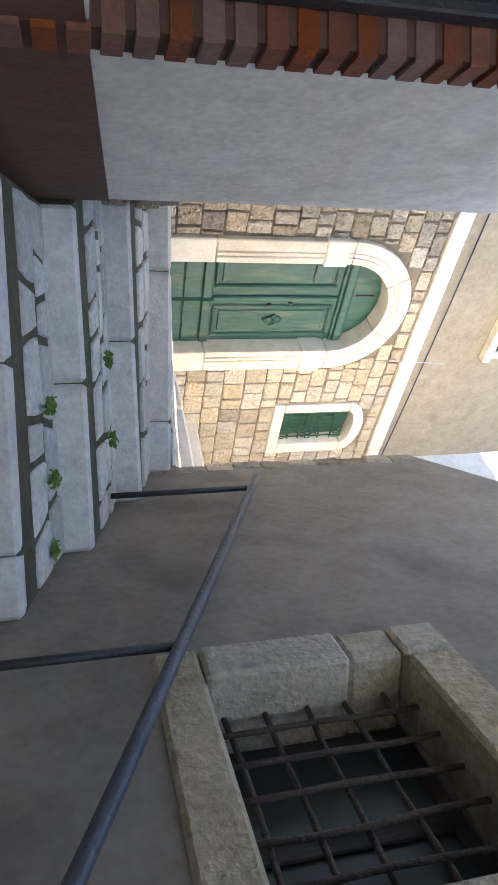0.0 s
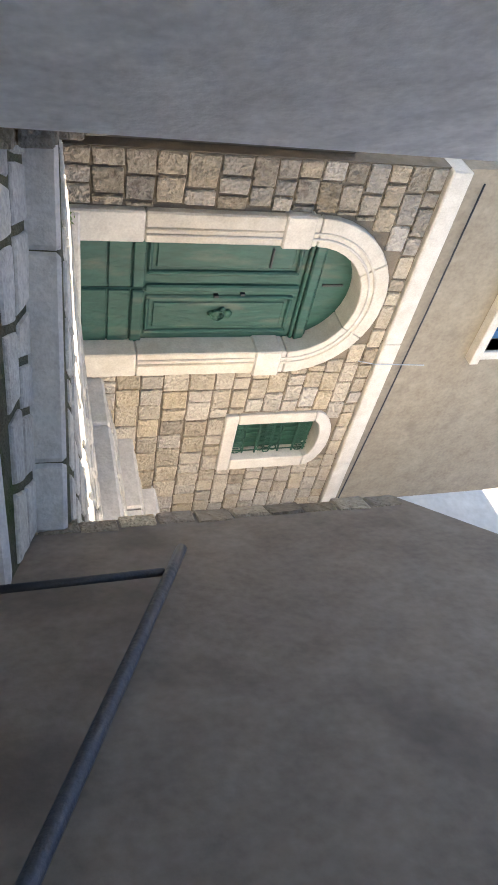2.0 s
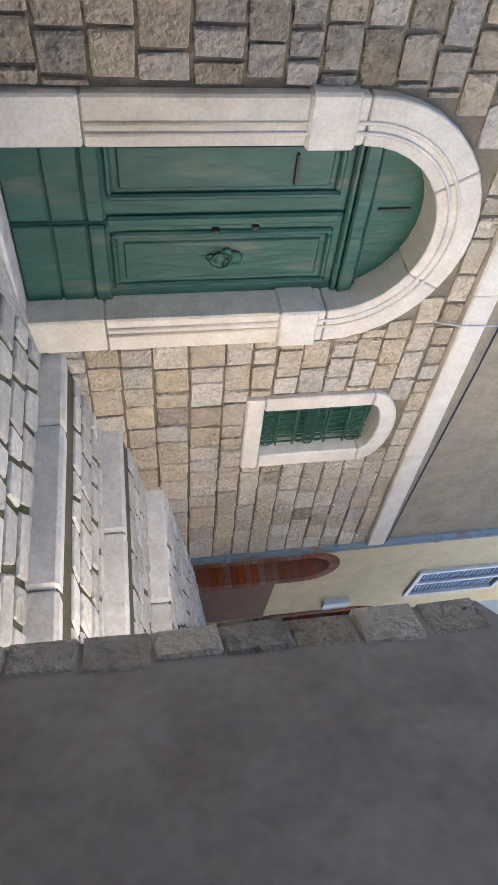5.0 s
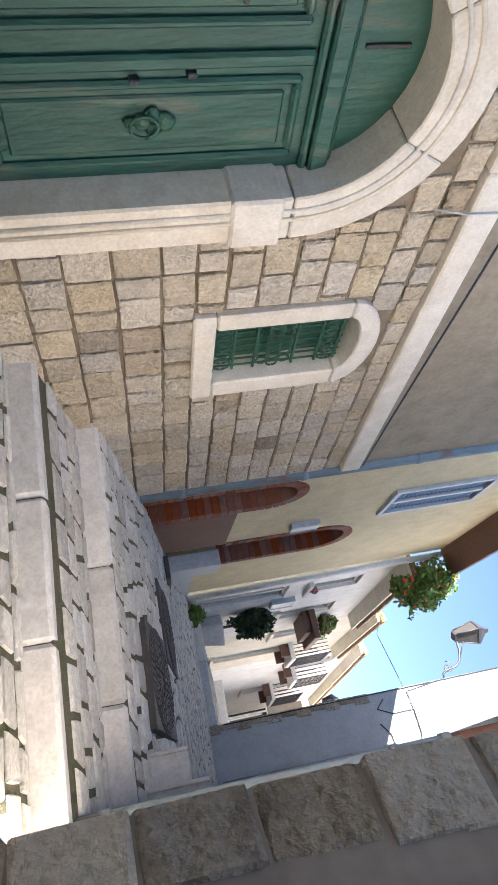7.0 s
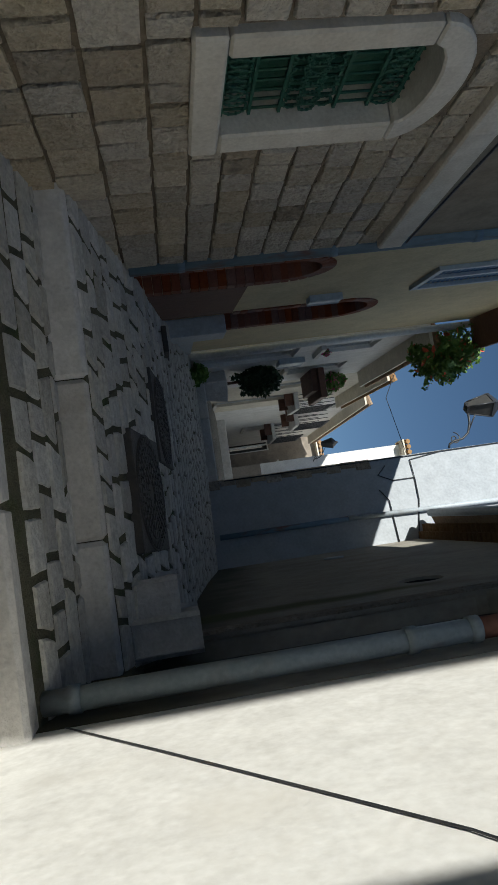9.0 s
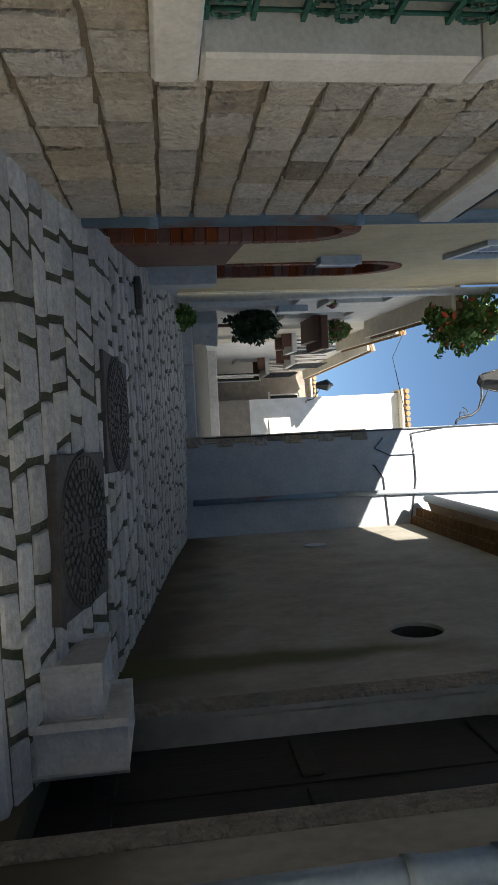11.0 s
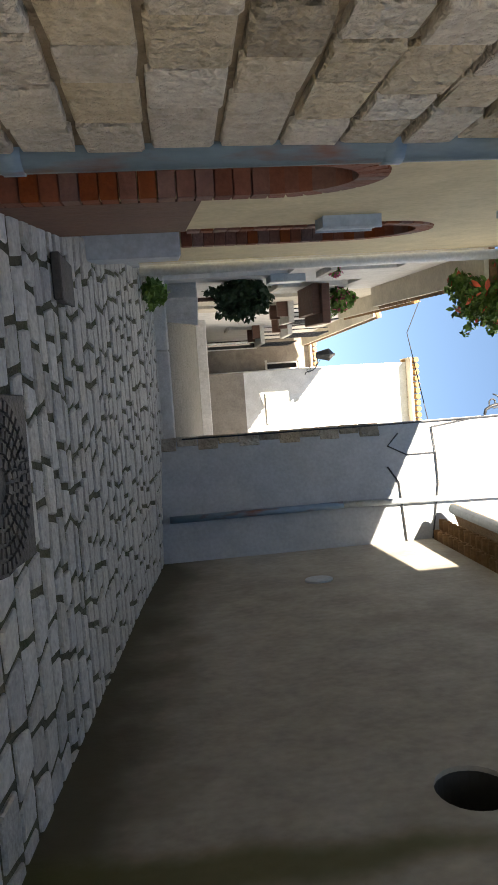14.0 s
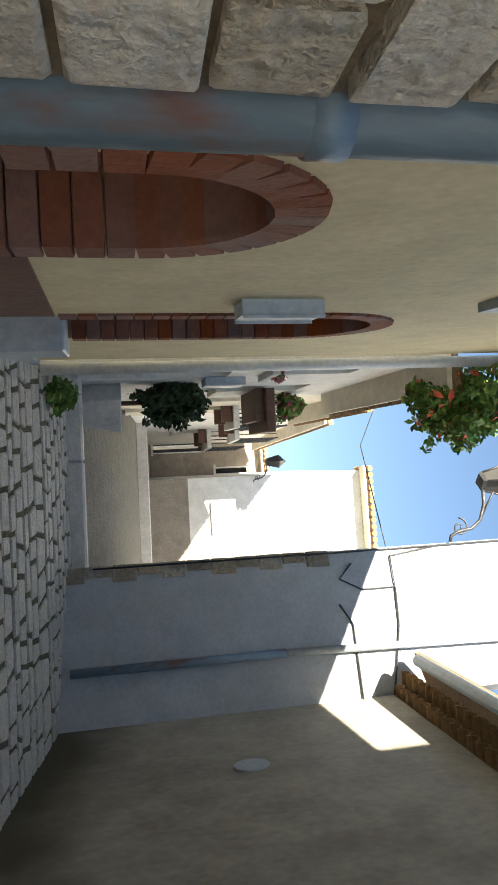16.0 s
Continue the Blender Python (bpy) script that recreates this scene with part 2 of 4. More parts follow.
def prism(name, poly, z0, z1, mat, parent=None, bevel=0.0):
    """Upright prism on a plan outline; z0 and z1 may be lists, one height a corner."""
    k = len(poly)
    lo = z0 if isinstance(z0, (list, tuple)) else [z0] * k
    hi = z1 if isinstance(z1, (list, tuple)) else [z1] * k
    bm = bmesh.new()
    a = [bm.verts.new((p[0], p[1], h)) for p, h in zip(poly, lo)]
    b = [bm.verts.new((p[0], p[1], h)) for p, h in zip(poly, hi)]
    bm.faces.new(a[::-1])
    bm.faces.new(b)
    for i in range(k):
        bm.faces.new((a[i], a[(i + 1) % k], b[(i + 1) % k], b[i]))
    return from_bm(name, bm, mat, parent, bevel=bevel)


def plane_at(origin, along):
    """Pose whose x runs along a wall, z up, and -y out of its face (to the right of along, looking down: the face)."""
    u = Vector((along[0], along[1], 0)).normalized()
    n = Vector((u.y, -u.x, 0))
    return Matrix.Translation((origin[0], origin[1], 0)) @ Matrix((u, -n, Vector((0, 0, 1)))).transposed().to_4x4()


def plate(name, outer, holes, depth, mat, m, parent=None, front=0.0, bevel=0.0):
    """A slab upright in pose m: outline and holes as (s, z) loops; it reaches from front back by depth."""
    bm = bmesh.new()
    edges = []
    for loop in (outer, *holes):
        vs = [bm.verts.new((s, front, z)) for s, z in loop]
        edges += [bm.edges.new((vs[i], vs[(i + 1) % len(vs)])) for i in range(len(vs))]
    bmesh.ops.triangle_fill(bm, use_beauty=True, use_dissolve=False, edges=edges, normal=(0, -1, 0))
    r = bmesh.ops.extrude_face_region(bm, geom=bm.faces[:])
    for g in r["geom"]:
        if isinstance(g, bmesh.types.BMVert):
            g.co.y += depth
    bmesh.ops.transform(bm, matrix=m, verts=bm.verts)
    return from_bm(name, bm, mat, parent, bevel=bevel)


def rect(a, b, c, d):
    return [(a, c), (b, c), (b, d), (a, d)]


def arched(a, b, c, spring, rise, k=12):
    """Outline with a round or segmental head: between a and b, from c up to spring, plus rise."""
    mid, half = (a + b) / 2, (b - a) / 2
    return [(a, c), (b, c)] + [(mid + half * math.cos(i * math.pi / k), spring + rise * math.sin(i * math.pi / k)) for i in range(k + 1)]


def tube(name, points, r, mat, parent=None, sides=10, smooth=True):
    """A bent round bar along points."""
    bm = bmesh.new()
    pts = [Vector(p) for p in points]
    rings = []
    for i, p in enumerate(pts):
        d = ((pts[min(i + 1, len(pts) - 1)] - p).normalized() + (p - pts[max(i - 1, 0)]).normalized()).normalized()
        x = d.orthogonal().normalized() if i == 0 else (rings[-1][1] - d * rings[-1][1].dot(d)).normalized()
        y = d.cross(x)
        rings.append(([bm.verts.new(p + r * (math.cos(k * 2 * math.pi / sides) * x + math.sin(k * 2 * math.pi / sides) * y)) for k in range(sides)], x))
    for (a, _), (b, _) in zip(rings, rings[1:]):
        for k in range(sides):
            bm.faces.new((a[k], a[(k + 1) % sides], b[(k + 1) % sides], b[k]))
    bm.faces.new(rings[0][0][::-1])
    bm.faces.new(rings[-1][0])
    return from_bm(name, bm, mat, parent, smooth)


def holder(name, at, label, category, group="", kind=""):
    e = new(name)
    e.location = at
    bpy.context.view_layer.update()
    return tagged(e, label, category, group, kind)


def under(ob, e):
    """Parents ob, built in world places, to the Empty e."""
    ob.parent = e
    ob.matrix_parent_inverse = Matrix.Translation(e.location).inverted()
    return ob


STONES = []
for i in range(7):
    random.seed(40 + i)
    bm = bmesh.new()
    bmesh.ops.create_cube(bm, size=1)
    bmesh.ops.bevel(bm, geom=bm.edges[:], offset=0.05, segments=1, affect="EDGES")
    for v in bm.verts:
        v.co += Vector([random.uniform(-0.035, 0.035) for _ in range(3)])
    me = bpy.data.meshes.new("stone block")
    bm.to_mesh(me)
    bm.free()
    STONES.append(me)
STONE_MESHES = {}


def stone(name, parent, m, size, mat, label=""):
    """One block on a shared mesh; m its pose, size its three lengths."""
    i = random.randrange(len(STONES))
    if (mat.name, i) not in STONE_MESHES:
        c = STONES[i].copy()
        c.materials.append(mat)
        STONE_MESHES[mat.name, i] = c
    ob = new(name, STONE_MESHES[mat.name, i])
    ob.parent = parent
    ob.matrix_basis = m @ Matrix.Diagonal((*size, 1))
    return ob


bm = bmesh.new()
bmesh.ops.create_cube(bm, size=1)
bmesh.ops.bevel(bm, geom=bm.edges[:], offset=0.035, segments=1, affect="EDGES")
BRICK_MESH = bpy.data.meshes.new("brick")
bm.to_mesh(BRICK_MESH)
bm.free()
BRICK_MESH.materials.append(BRICK)


def brick_piece(m, size):
    """One brick on a shared mesh."""
    ob = new("brick", BRICK_MESH)
    ob.matrix_basis = m @ Matrix.Diagonal((*size, 1))
    return ob


# ---- plan ----
Q = Vector((2.375, 8.28))                 # corner of the grey house
RW_WAY = Vector((0.834, -0.551))         # its long wall, going back down the steps
ST = plane_at((0, 7.4), (0, 1))          # stone house: s runs up the alley from its corner at y 7.4


def rwp(s, off=0.0):
    """Plan point s metres from the corner along the grey wall, off metres out from its face."""
    p = Q + RW_WAY * s
    return (p.x + off * -0.551, p.y + off * -0.834)


# step edges: left end, right end, height of the block's top at each end
EDGES = []
for i in range(6):
    r = rwp(2.06 + 0.68 * (5 - i))
    h = 0.97 - 0.285 * (5 - i)
    EDGES.append(((r[0] - 1.04, r[1] - 1.34), r, h, h))
EDGES += [((2.53, 6.22), rwp(1.41), 1.235, 1.255), ((1.88, 6.36), rwp(0.68), 1.52, 1.545), ((1.18, 6.62), rwp(0.10), 1.85, 1.795),
          ((-0.05, 9.50), (2.45, 9.40), 2.21, 2.22), ((-0.05, 10.29), (2.45, 10.37), 2.505, 2.49), ((-0.05, 11.09), (2.47, 11.28), 2.785, 2.75)]
RISER = 0.14


def alley_z(y):
    return np.interp(y, [11.0, 12.5, 12.9, 14.2, 15.7, 17.2, 18.6], [2.775, 3.04, 3.09, 3.22, 3.38, 3.58, 3.72])


# ---- structure: stone house ----
stone_house = holder("wall_west", (0, 7.4, 0), "cream ashlar limestone house wall with plastered upper storey", "wall", kind="structure")
DOOR = arched(0.60, 1.84, 1.75, 3.84, 0.60)
WIN = arched(2.68, 3.33, 3.48, 4.36, 0.14)
wall_core = plate("masonry", rect(0, 4.93, 0.2, 4.80), [DOOR, WIN], 0.355, MORTAR, ST, front=0.015)
under(wall_core, stone_house)
UPWIN = rect(0.85, 1.85, 5.90, 7.3)
under(plate("render", rect(0, 4.93, 4.95, 10.2), [UPWIN], 0.34, BROWNWALL, ST, front=0.02), stone_house)
under(boxes("string_course", [((0, -0.05 - 0.0, 4.79), (1.7, 0.36, 4.97)), ((1.702, -0.052, 4.79), (3.4, 0.36, 4.97)), ((3.402, -0.05, 4.79), (4.93, 0.36, 4.97))], DRESSED, None, ST, 0.012), stone_house)
under(prism("gap_wall", [(0.3, 6.5), (0.3, 6.75), (-0.36, 7.72), (-0.6, 7.5)], 0.3, [3.9, 3.9, 4.1, 4.1], BROWNWALL), stone_house)
under(boxes("low_brown_wall", [((-7.0, 7.43, 0.2), (-0.35, 7.75, 4.05))], BROWNWALL), stone_house)
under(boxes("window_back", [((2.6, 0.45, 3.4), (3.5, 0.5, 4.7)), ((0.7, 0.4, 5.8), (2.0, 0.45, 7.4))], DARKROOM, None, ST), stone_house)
under(plate("blue_casement", rect(0.85, 1.85, 5.90, 7.3), [rect(0.95, 1.31, 6.0, 7.2), rect(1.39, 1.75, 6.0, 7.2)], 0.05, BLUEPAINT, ST, front=0.2), stone_house)
under(boxes("upper_sill", [((0.75, -0.09, 5.80), (1.95, 0.2, 5.90)), ((0.75, -0.02, 5.90), (0.85, 0.2, 7.3)), ((1.85, -0.02, 5.90), (1.95, 0.2, 7.3))], DRESSED, None, ST, 0.01), stone_house)

# ---- structure: grey house on the other side, with its barred window ----
grey_house = holder("wall_east", (Q.x, Q.y, 0), "grey cement-rendered house wall with stone quoins", "wall", kind="structure")
GW = plane_at(Q, RW_WAY)                 # s from the corner back down the steps
GWIN = rect(2.61, 3.56, 1.54, 2.36)
under(plate("render", [(0, -2.0), (9, -2.0), (9, 4.6), (2.6, 4.3), (0.8, 3.95), (0, 3.66)], [GWIN], 0.4, PLASTER, GW), grey_house)
random.seed(31)
for i in range(11):                       # quoins: rough stones up the corner
    long = random.uniform(0.125, 0.185)
    q = stone("quoin", None, GW @ Matrix.Translation((long / 2 - 0.008, 0.115 + random.uniform(-0.004, 0.004), 1.55 + i * 0.2)), (long, 0.25, 0.192), RUBBLE if i % 3 else ASHLAR)
    under(q, grey_house)
GS = GW @ Matrix.Translation((0.06, 0, 0))   # barred window
WS = [((2.40, -0.022, 1.42), (3.68, 0.3, 1.585)), ((2.40, -0.03, 1.588), (2.60, 0.3, 2.10)), ((3.49, -0.026, 1.588), (3.68, 0.3, 2.31)), ((2.60, -0.024, 2.313), (3.68, 0.3, 2.51)), ((2.40, -0.027, 2.313), (2.596, 0.3, 2.51)), ((2.40, -0.016, 2.104), (2.585, 0.3, 2.309))]
for w in WS:
    under(boxes("surround_stone", [w], OLDSTONE, None, GS, 0.016), grey_house)
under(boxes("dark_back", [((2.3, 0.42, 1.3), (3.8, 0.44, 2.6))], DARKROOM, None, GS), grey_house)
grille = holder("window_grille", (*rwp(3.05), 1.6), "rusty wrought-iron bar grille in a stone window opening", "grille")
random.seed(77)
for i in range(6):                        # uprights, slightly bent
    x = 2.71 + 0.148 * i
    under(tube("bar", [GS @ Vector((x + random.uniform(-0.008, 0.008), 0.125 + random.uniform(-0.006, 0.006), z)) for z in (1.57, 1.75, 1.95, 2.15, 2.33)], 0.0105, RUSTBAR, None, 7), grille)
for i in range(5):
    z = 1.65 + 0.145 * i
    under(tube("bar", [GS @ Vector((x, 0.142 + random.uniform(-0.005, 0.005), z + random.uniform(-0.006, 0.006))) for x in (2.58, 2.8, 3.05, 3.3, 3.51)], 0.0105, RUSTBAR, None, 7), grille)
sash = holder("casement_window", (*rwp(3.2), 1.36), "dark casement window behind the bars", "window")
under(boxes("frame", [((2.61, 0.27, 1.59), (2.67, 0.31, 2.31)), ((3.43, 0.27, 1.59), (3.49, 0.31, 2.31)), ((3.02, 0.27, 1.59), (3.09, 0.31, 2.31)), ((2.67, 0.272, 1.59), (3.43, 0.308, 1.65)), ((2.67, 0.272, 2.25), (3.43, 0.308, 2.31))], DARKWOOD, None, GS, 0.005), sash)
under(boxes("pane", [((2.66, 0.285, 1.63), (3.03, 0.29, 2.27)), ((3.08, 0.285, 1.63), (3.44, 0.29, 2.27))], TEALGLASS, None, GS), sash)

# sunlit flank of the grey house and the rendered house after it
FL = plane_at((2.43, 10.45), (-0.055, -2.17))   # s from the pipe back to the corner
# paler than the house's grey render, with sunlight put into the tone
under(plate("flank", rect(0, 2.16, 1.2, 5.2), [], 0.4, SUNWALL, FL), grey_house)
RB = plane_at((2.62, 17.46), (-0.19, -7.0))    # s = 0 at the blue house, 7.0 at the pipe
rendered_house = holder("wall_rendered", (2.43, 10.46, 0), "brownish cement-rendered house wall with round opening", "wall", kind="structure")
OC = [(4.455 + 0.17 * math.cos(a * math.pi / 12), 4.955 + 0.175 * math.sin(a * math.pi / 12)) for a in range(24)]
DD = arched(5.44, 6.36, 2.8, 4.95, 0.27)
under(plate("render", rect(0, 7.0, 2.0, 6.55), [OC, DD], 0.4, STAINED, RB), rendered_house)
# unseen dark box closes the hollow house against light from behind
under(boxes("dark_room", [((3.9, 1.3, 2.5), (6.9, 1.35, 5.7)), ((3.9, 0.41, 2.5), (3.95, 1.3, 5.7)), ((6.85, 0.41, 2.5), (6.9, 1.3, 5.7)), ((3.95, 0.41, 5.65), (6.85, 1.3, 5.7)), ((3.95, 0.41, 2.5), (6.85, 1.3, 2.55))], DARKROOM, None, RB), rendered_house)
# added lining: the reveal's dirt and shade put into one dark colour
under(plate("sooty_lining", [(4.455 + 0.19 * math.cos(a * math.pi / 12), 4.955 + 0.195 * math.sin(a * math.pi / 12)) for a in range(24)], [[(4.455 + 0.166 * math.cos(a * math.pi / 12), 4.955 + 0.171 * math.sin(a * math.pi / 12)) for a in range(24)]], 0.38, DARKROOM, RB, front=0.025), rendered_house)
under(boxes("door_surround", [((5.29, -0.02, 2.75), (5.44, 0.05, 5.2)), ((6.36, -0.018, 2.75), (6.48, 0.05, 5.2)), ((5.29, -0.022, 5.203), (6.48, 0.05, 5.34))], RUBBLE, None, RB, 0.012), rendered_house)
dark_door = holder("door_dark", (2.75, 11.9, 2.9), "near-black old wooden door deep in a stone surround", "door", kind="structure")
under(boxes("leaf", [((5.43, 0.155, 2.8), (5.895, 0.2, 5.25)), ((5.905, 0.155, 2.8), (6.37, 0.2, 5.25))], DARKWOOD, None, RB, 0.006), dark_door)
under(boxes("rail", [((5.50, 0.14, z), (5.85, 0.16, z + 0.1)) for z in (3.0, 3.9, 4.8)] + [((5.95, 0.14, z), (6.30, 0.16, z + 0.1)) for z in (3.0, 3.9, 4.8)], DARKWOOD, None, RB, 0.006), dark_door)
for s0, s1, d0, d1, z0, z1 in ((5.50, 5.95, -0.20, -0.024, 2.65, 3.15), (5.40, 5.85, -0.40, -0.205, 2.65, 3.05)):
    o = boxes("stone_step", [((s0, d0, z0), (s1, d1, z1))], STEP, None, RB, 0.025)
    tagged(o, "worn pale limestone block as door step", "step", "steps to the dark door")
vent = plate("wall_vent", [(1.17 + 0.10 * math.cos(a * math.pi / 8), 5.01 + 0.13 * math.sin(a * math.pi / 8)) for a in range(16)], [], 0.02, GREYPAINT, RB, front=-0.018, bevel=0.005)
tagged(vent, "small pale oval ventilation cover on render", "vent")
# eave of hollow tiles in two rows
bm = bmesh.new()
for row in range(2):
    for k in range(52):
        y = 10.7 + k * 0.13 + row * 0.06
        x0 = 2.43 + (y - 10.46) * 0.027
        for a in range(6):
            a0, a1 = a * math.pi / 6, (a + 1) * math.pi / 6
            p = [(x0 + 0.15, a0), (x0 - 0.10 - 0.10 * row, a0), (x0 - 0.10 - 0.10 * row, a1), (x0 + 0.15, a1)]
            bm.faces.new([bm.verts.new((px, y + 0.058 * math.cos(aa), 6.55 + row * 0.09 + 0.065 * math.sin(aa))) for px, aa in p])
eave_tiles = from_bm("eave_tiles", bm, TILE)
sol = eave_tiles.modifiers.new("thick", "SOLIDIFY")
sol.thickness = 0.012
tagged(eave_tiles, "two rows of hollow clay eave tiles under roof", "roof", kind="structure")
roof = holder("roof_rendered", (2.6, 14, 6.6), "clay-tiled roof with projecting eave and gutter", "roof", kind="structure")
under(prism("roof_slab", [(2.1, 10.5), (5.5, 10.3), (5.7, 17.3), (2.25, 17.4)], [6.75, 8.0, 8.0, 6.75], [6.81, 8.06, 8.06, 6.81], TILE), roof)
under(tube("gutter", [(2.12, 10.6, 6.74), (2.26, 17.2, 6.70)], 0.055, PIPEGREY, None, 8), roof)

# ---- structure: blue house across the end ----
BM = plane_at((1.37, 18.09), (1.23, -0.65))   # s from its free corner to the rendered house
blue_house = holder("wall_blue", (1.37, 18.09, 0), "pale blue-grey painted house end with stone quoins", "wall", kind="structure")
under(plate("render", rect(0.0, 1.42, 3.2, 9.5), [], 0.4, BLUEWALL, BM), blue_house)
under(prism("side_wall", [(1.40, 18.12), (1.75, 18.4), (4.2, 27.0), (3.8, 27.0)], 3.2, 9.5, BLUEWALL), blue_house)
for i in range(11):
    random.seed(60 + i)
    w = (0.16, 0.11)[i % 2]
    o = stone("quoin", None, BM @ Matrix.Translation((w / 2 - 0.01, 0.1, 3.72 + i * 0.235)), (w, 0.23, 0.228), RUBBLE)
    under(o, blue_house)
# grey upper house seen over the rendered one
under(plate("upper_wall", rect(1.0, 8.0, 6.5, 9.5), [], 0.3, WHITEPAINT, plane_at((2.62, 17.6), (1, 0.02))), blue_house)

# ---- structure: yellow house ----
YA, YB = Vector((-0.02, 12.47)), Vector((-0.42, 17.0))
YM = plane_at(YA, YB - YA)
yellow_house = holder("wall_yellow", (0, 12.5, 0), "pale yellow rendered house wall with red-brown dado and brick arches", "wall", kind="structure")
AR1 = arched(0.09, 0.74, 2.9, 4.24, 0.33)
AR2 = arched(1.98, 2.91, 3.2, 5.13, 0.41)
YWIN = rect(0.90, 1.62, 5.74, 6.85)
under(plate("render", rect(0.0, 4.55, 2.7, 7.7), [AR1, AR2, YWIN], 0.35, YELLOW, YM), yellow_house)
under(plate("dado", [(0.80, 2.9), (1.92, 2.9), (1.92, 3.94), (0.80, 3.965)], [], 0.01, DADO, YM, front=-0.012), yellow_house)
under(plate("opening_back", rect(0.0, 3.0, 2.8, 5.6), [], 0.05, DADO, YM, front=0.37), yellow_house)
under(plate("window_back", rect(0.6, 1.9, 5.5, 7.1), [], 0.05, DARKROOM, YM, front=0.37), yellow_house)
under(boxes("plinth", [((2.55, -0.10, 3.0), (3.0, 0.1, 3.93)), ((3.02, -0.03, 3.0), (4.5, 0.1, 3.6))], GREYPAINT, None, YM, 0.01), yellow_house)
under(boxes("eave_board", [((0, -0.45, 7.7), (4.6, 0.3, 7.77))], WOODBROWN, None, YM), yellow_house)


def brick_arch(parent, m, a, b, z0, spring, rise, wide, front, back):
    """Bricks up both jambs of an opening and round its head."""
    n = int((spring - z0) / 0.075)
    for side, x in ((-1, a), (1, b)):
        for i in range(n):
            z = z0 + (i + 0.5) * (spring - z0) / n
            under(brick_piece(m @ Matrix.Translation((x + side * wide / 2, (front + back) / 2, z)), (wide, back - front, (spring - z0) / n - 0.004)), parent)
    mid, half = (a + b) / 2, (b - a) / 2
    k = 15
    for i in range(k):
        t = (i + 0.5) * math.pi / k
        px, pz = mid + (half + wide / 2) * math.cos(t), spring + (rise + wide / 2) * math.sin(t)
        turn = math.atan2(math.sin(t) * half, math.cos(t) * max(rise, 0.12))
        under(brick_piece(m @ Matrix.Translation((px, (front + back) / 2, pz)) @ Matrix.Rotation(-turn, 4, "Y"), (wide, back - front, math.pi * (half + rise + wide) / 2 / k * 1.02)), parent)


brick_arch(yellow_house, YM, 0.15, 0.68, 2.95, 4.24, 0.27, 0.12, -0.012, 0.36)
brick_arch(yellow_house, YM, 2.04, 2.85, 3.95, 5.13, 0.35, 0.12, -0.012, 0.36)

# ---- structure: white house beside the lower steps ----
WC = Vector((2.50, 6.20))
WW = Vector((0.75, -0.66)).normalized()
white_house = holder("wall_white", (WC.x, WC.y, 0), "off-white rendered house wall with red-brown dado", "wall", kind="structure")
WM = plane_at(WC, WW)
WM = WM @ Matrix.Rotation(math.pi, 4, "Z")      # face towards the steps; s is negative along the wall
SW = rect(-3.1, -1.52, 1.28, 3.0)
under(plate("render", rect(-9.0, 0, -2.0, 5.2), [SW], 0.35, WHITEWALL, WM), white_house)
under(plate("dado", [(-9.0, -1.9), (-0.001, -1.9), (-0.001, 1.385), (-1.45, 1.285), (-9.0, 0.8)], [], 0.008, DADO, WM, front=-0.009), white_house)
# unseen block added to shade the grey wall and bound the sun patch
under(prism("flank", [(2.48, 6.18), (0.25, 6.10), (-1.5, 3.8), (2.4, 5.7)], 0.5, 5.6, WHITEWALL), white_house)
under(boxes("brick_bed", [((-1.632, -0.013, 0.9), (-1.518, 0.2, 3.03))], DADO, None, WM), white_house)
for i in range(27):                       # brick jamb, running on below the window
    under(brick_piece(WM @ Matrix.Translation((-1.575, 0.05, 0.90 + (i + 0.5) * 0.079)), (0.125, 0.15, 0.056)), white_house)
shop = holder("window_shop", (3.9, 4.9, 1.28), "dark-framed glass window set in brick surround", "window", kind="structure")
under(plate("frame", rect(-3.1, -1.64, 1.285, 3.0), [rect(-3.0, -1.70, 1.41, 2.9)], 0.06, DARKIRON, WM, front=0.07, bevel=0.006), shop)
under(plate("pane", rect(-3.0, -1.70, 1.41, 2.9), [], 0.008, GLASS, WM, front=0.1), shop)
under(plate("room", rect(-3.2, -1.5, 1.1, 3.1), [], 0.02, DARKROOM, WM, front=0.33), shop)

# ---- structure: low rubble wall and what stands behind it ----
low_wall = holder("wall_low", (2.0, 6.45, 0), "low rough limestone rubble wall beside the steps", "wall", kind="structure")
LA, LB = Vector((2.46, 6.22)), Vector((-0.02, 7.24))
under(prism("core", [(LA.x, LA.y), (LB.x, LB.y), (LB.x - 0.1, LB.y - 0.3), (LA.x - 0.1, LA.y - 0.3)], 0.2, [1.6, 2.15, 2.15, 1.6], MORTAR), low_wall)
LW = plane_at(LB, LA - LB)
random.seed(5)
s = 0.0
Llen = (LA - LB).length
for row in range(8):
    s = 0.0
    z = 0.95 + row * 0.16
    while s < Llen - 0.6:
        w = random.uniform(0.16, 0.42)
        top = 2.15 - 0.55 * s / Llen
        base = 1.85 - 0.95 * s / Llen
        if base - 0.15 < z < top - 0.02:
            o = stone("rubble_stone", None, LW @ Matrix.Translation((s + w / 2, 0.02, z + random.uniform(-0.02, 0.02))), (w - 0.012, 0.12, random.uniform(0.12, 0.165)), RUBBLE)
            under(o, low_wall)
        s += w

# ---- ground ----
pavement = holder("pavement", (1.2, 9, 0), "worn limestone paving with earthy mossy joints and stone step edges", "pavement", kind="structure")
BEDS = []


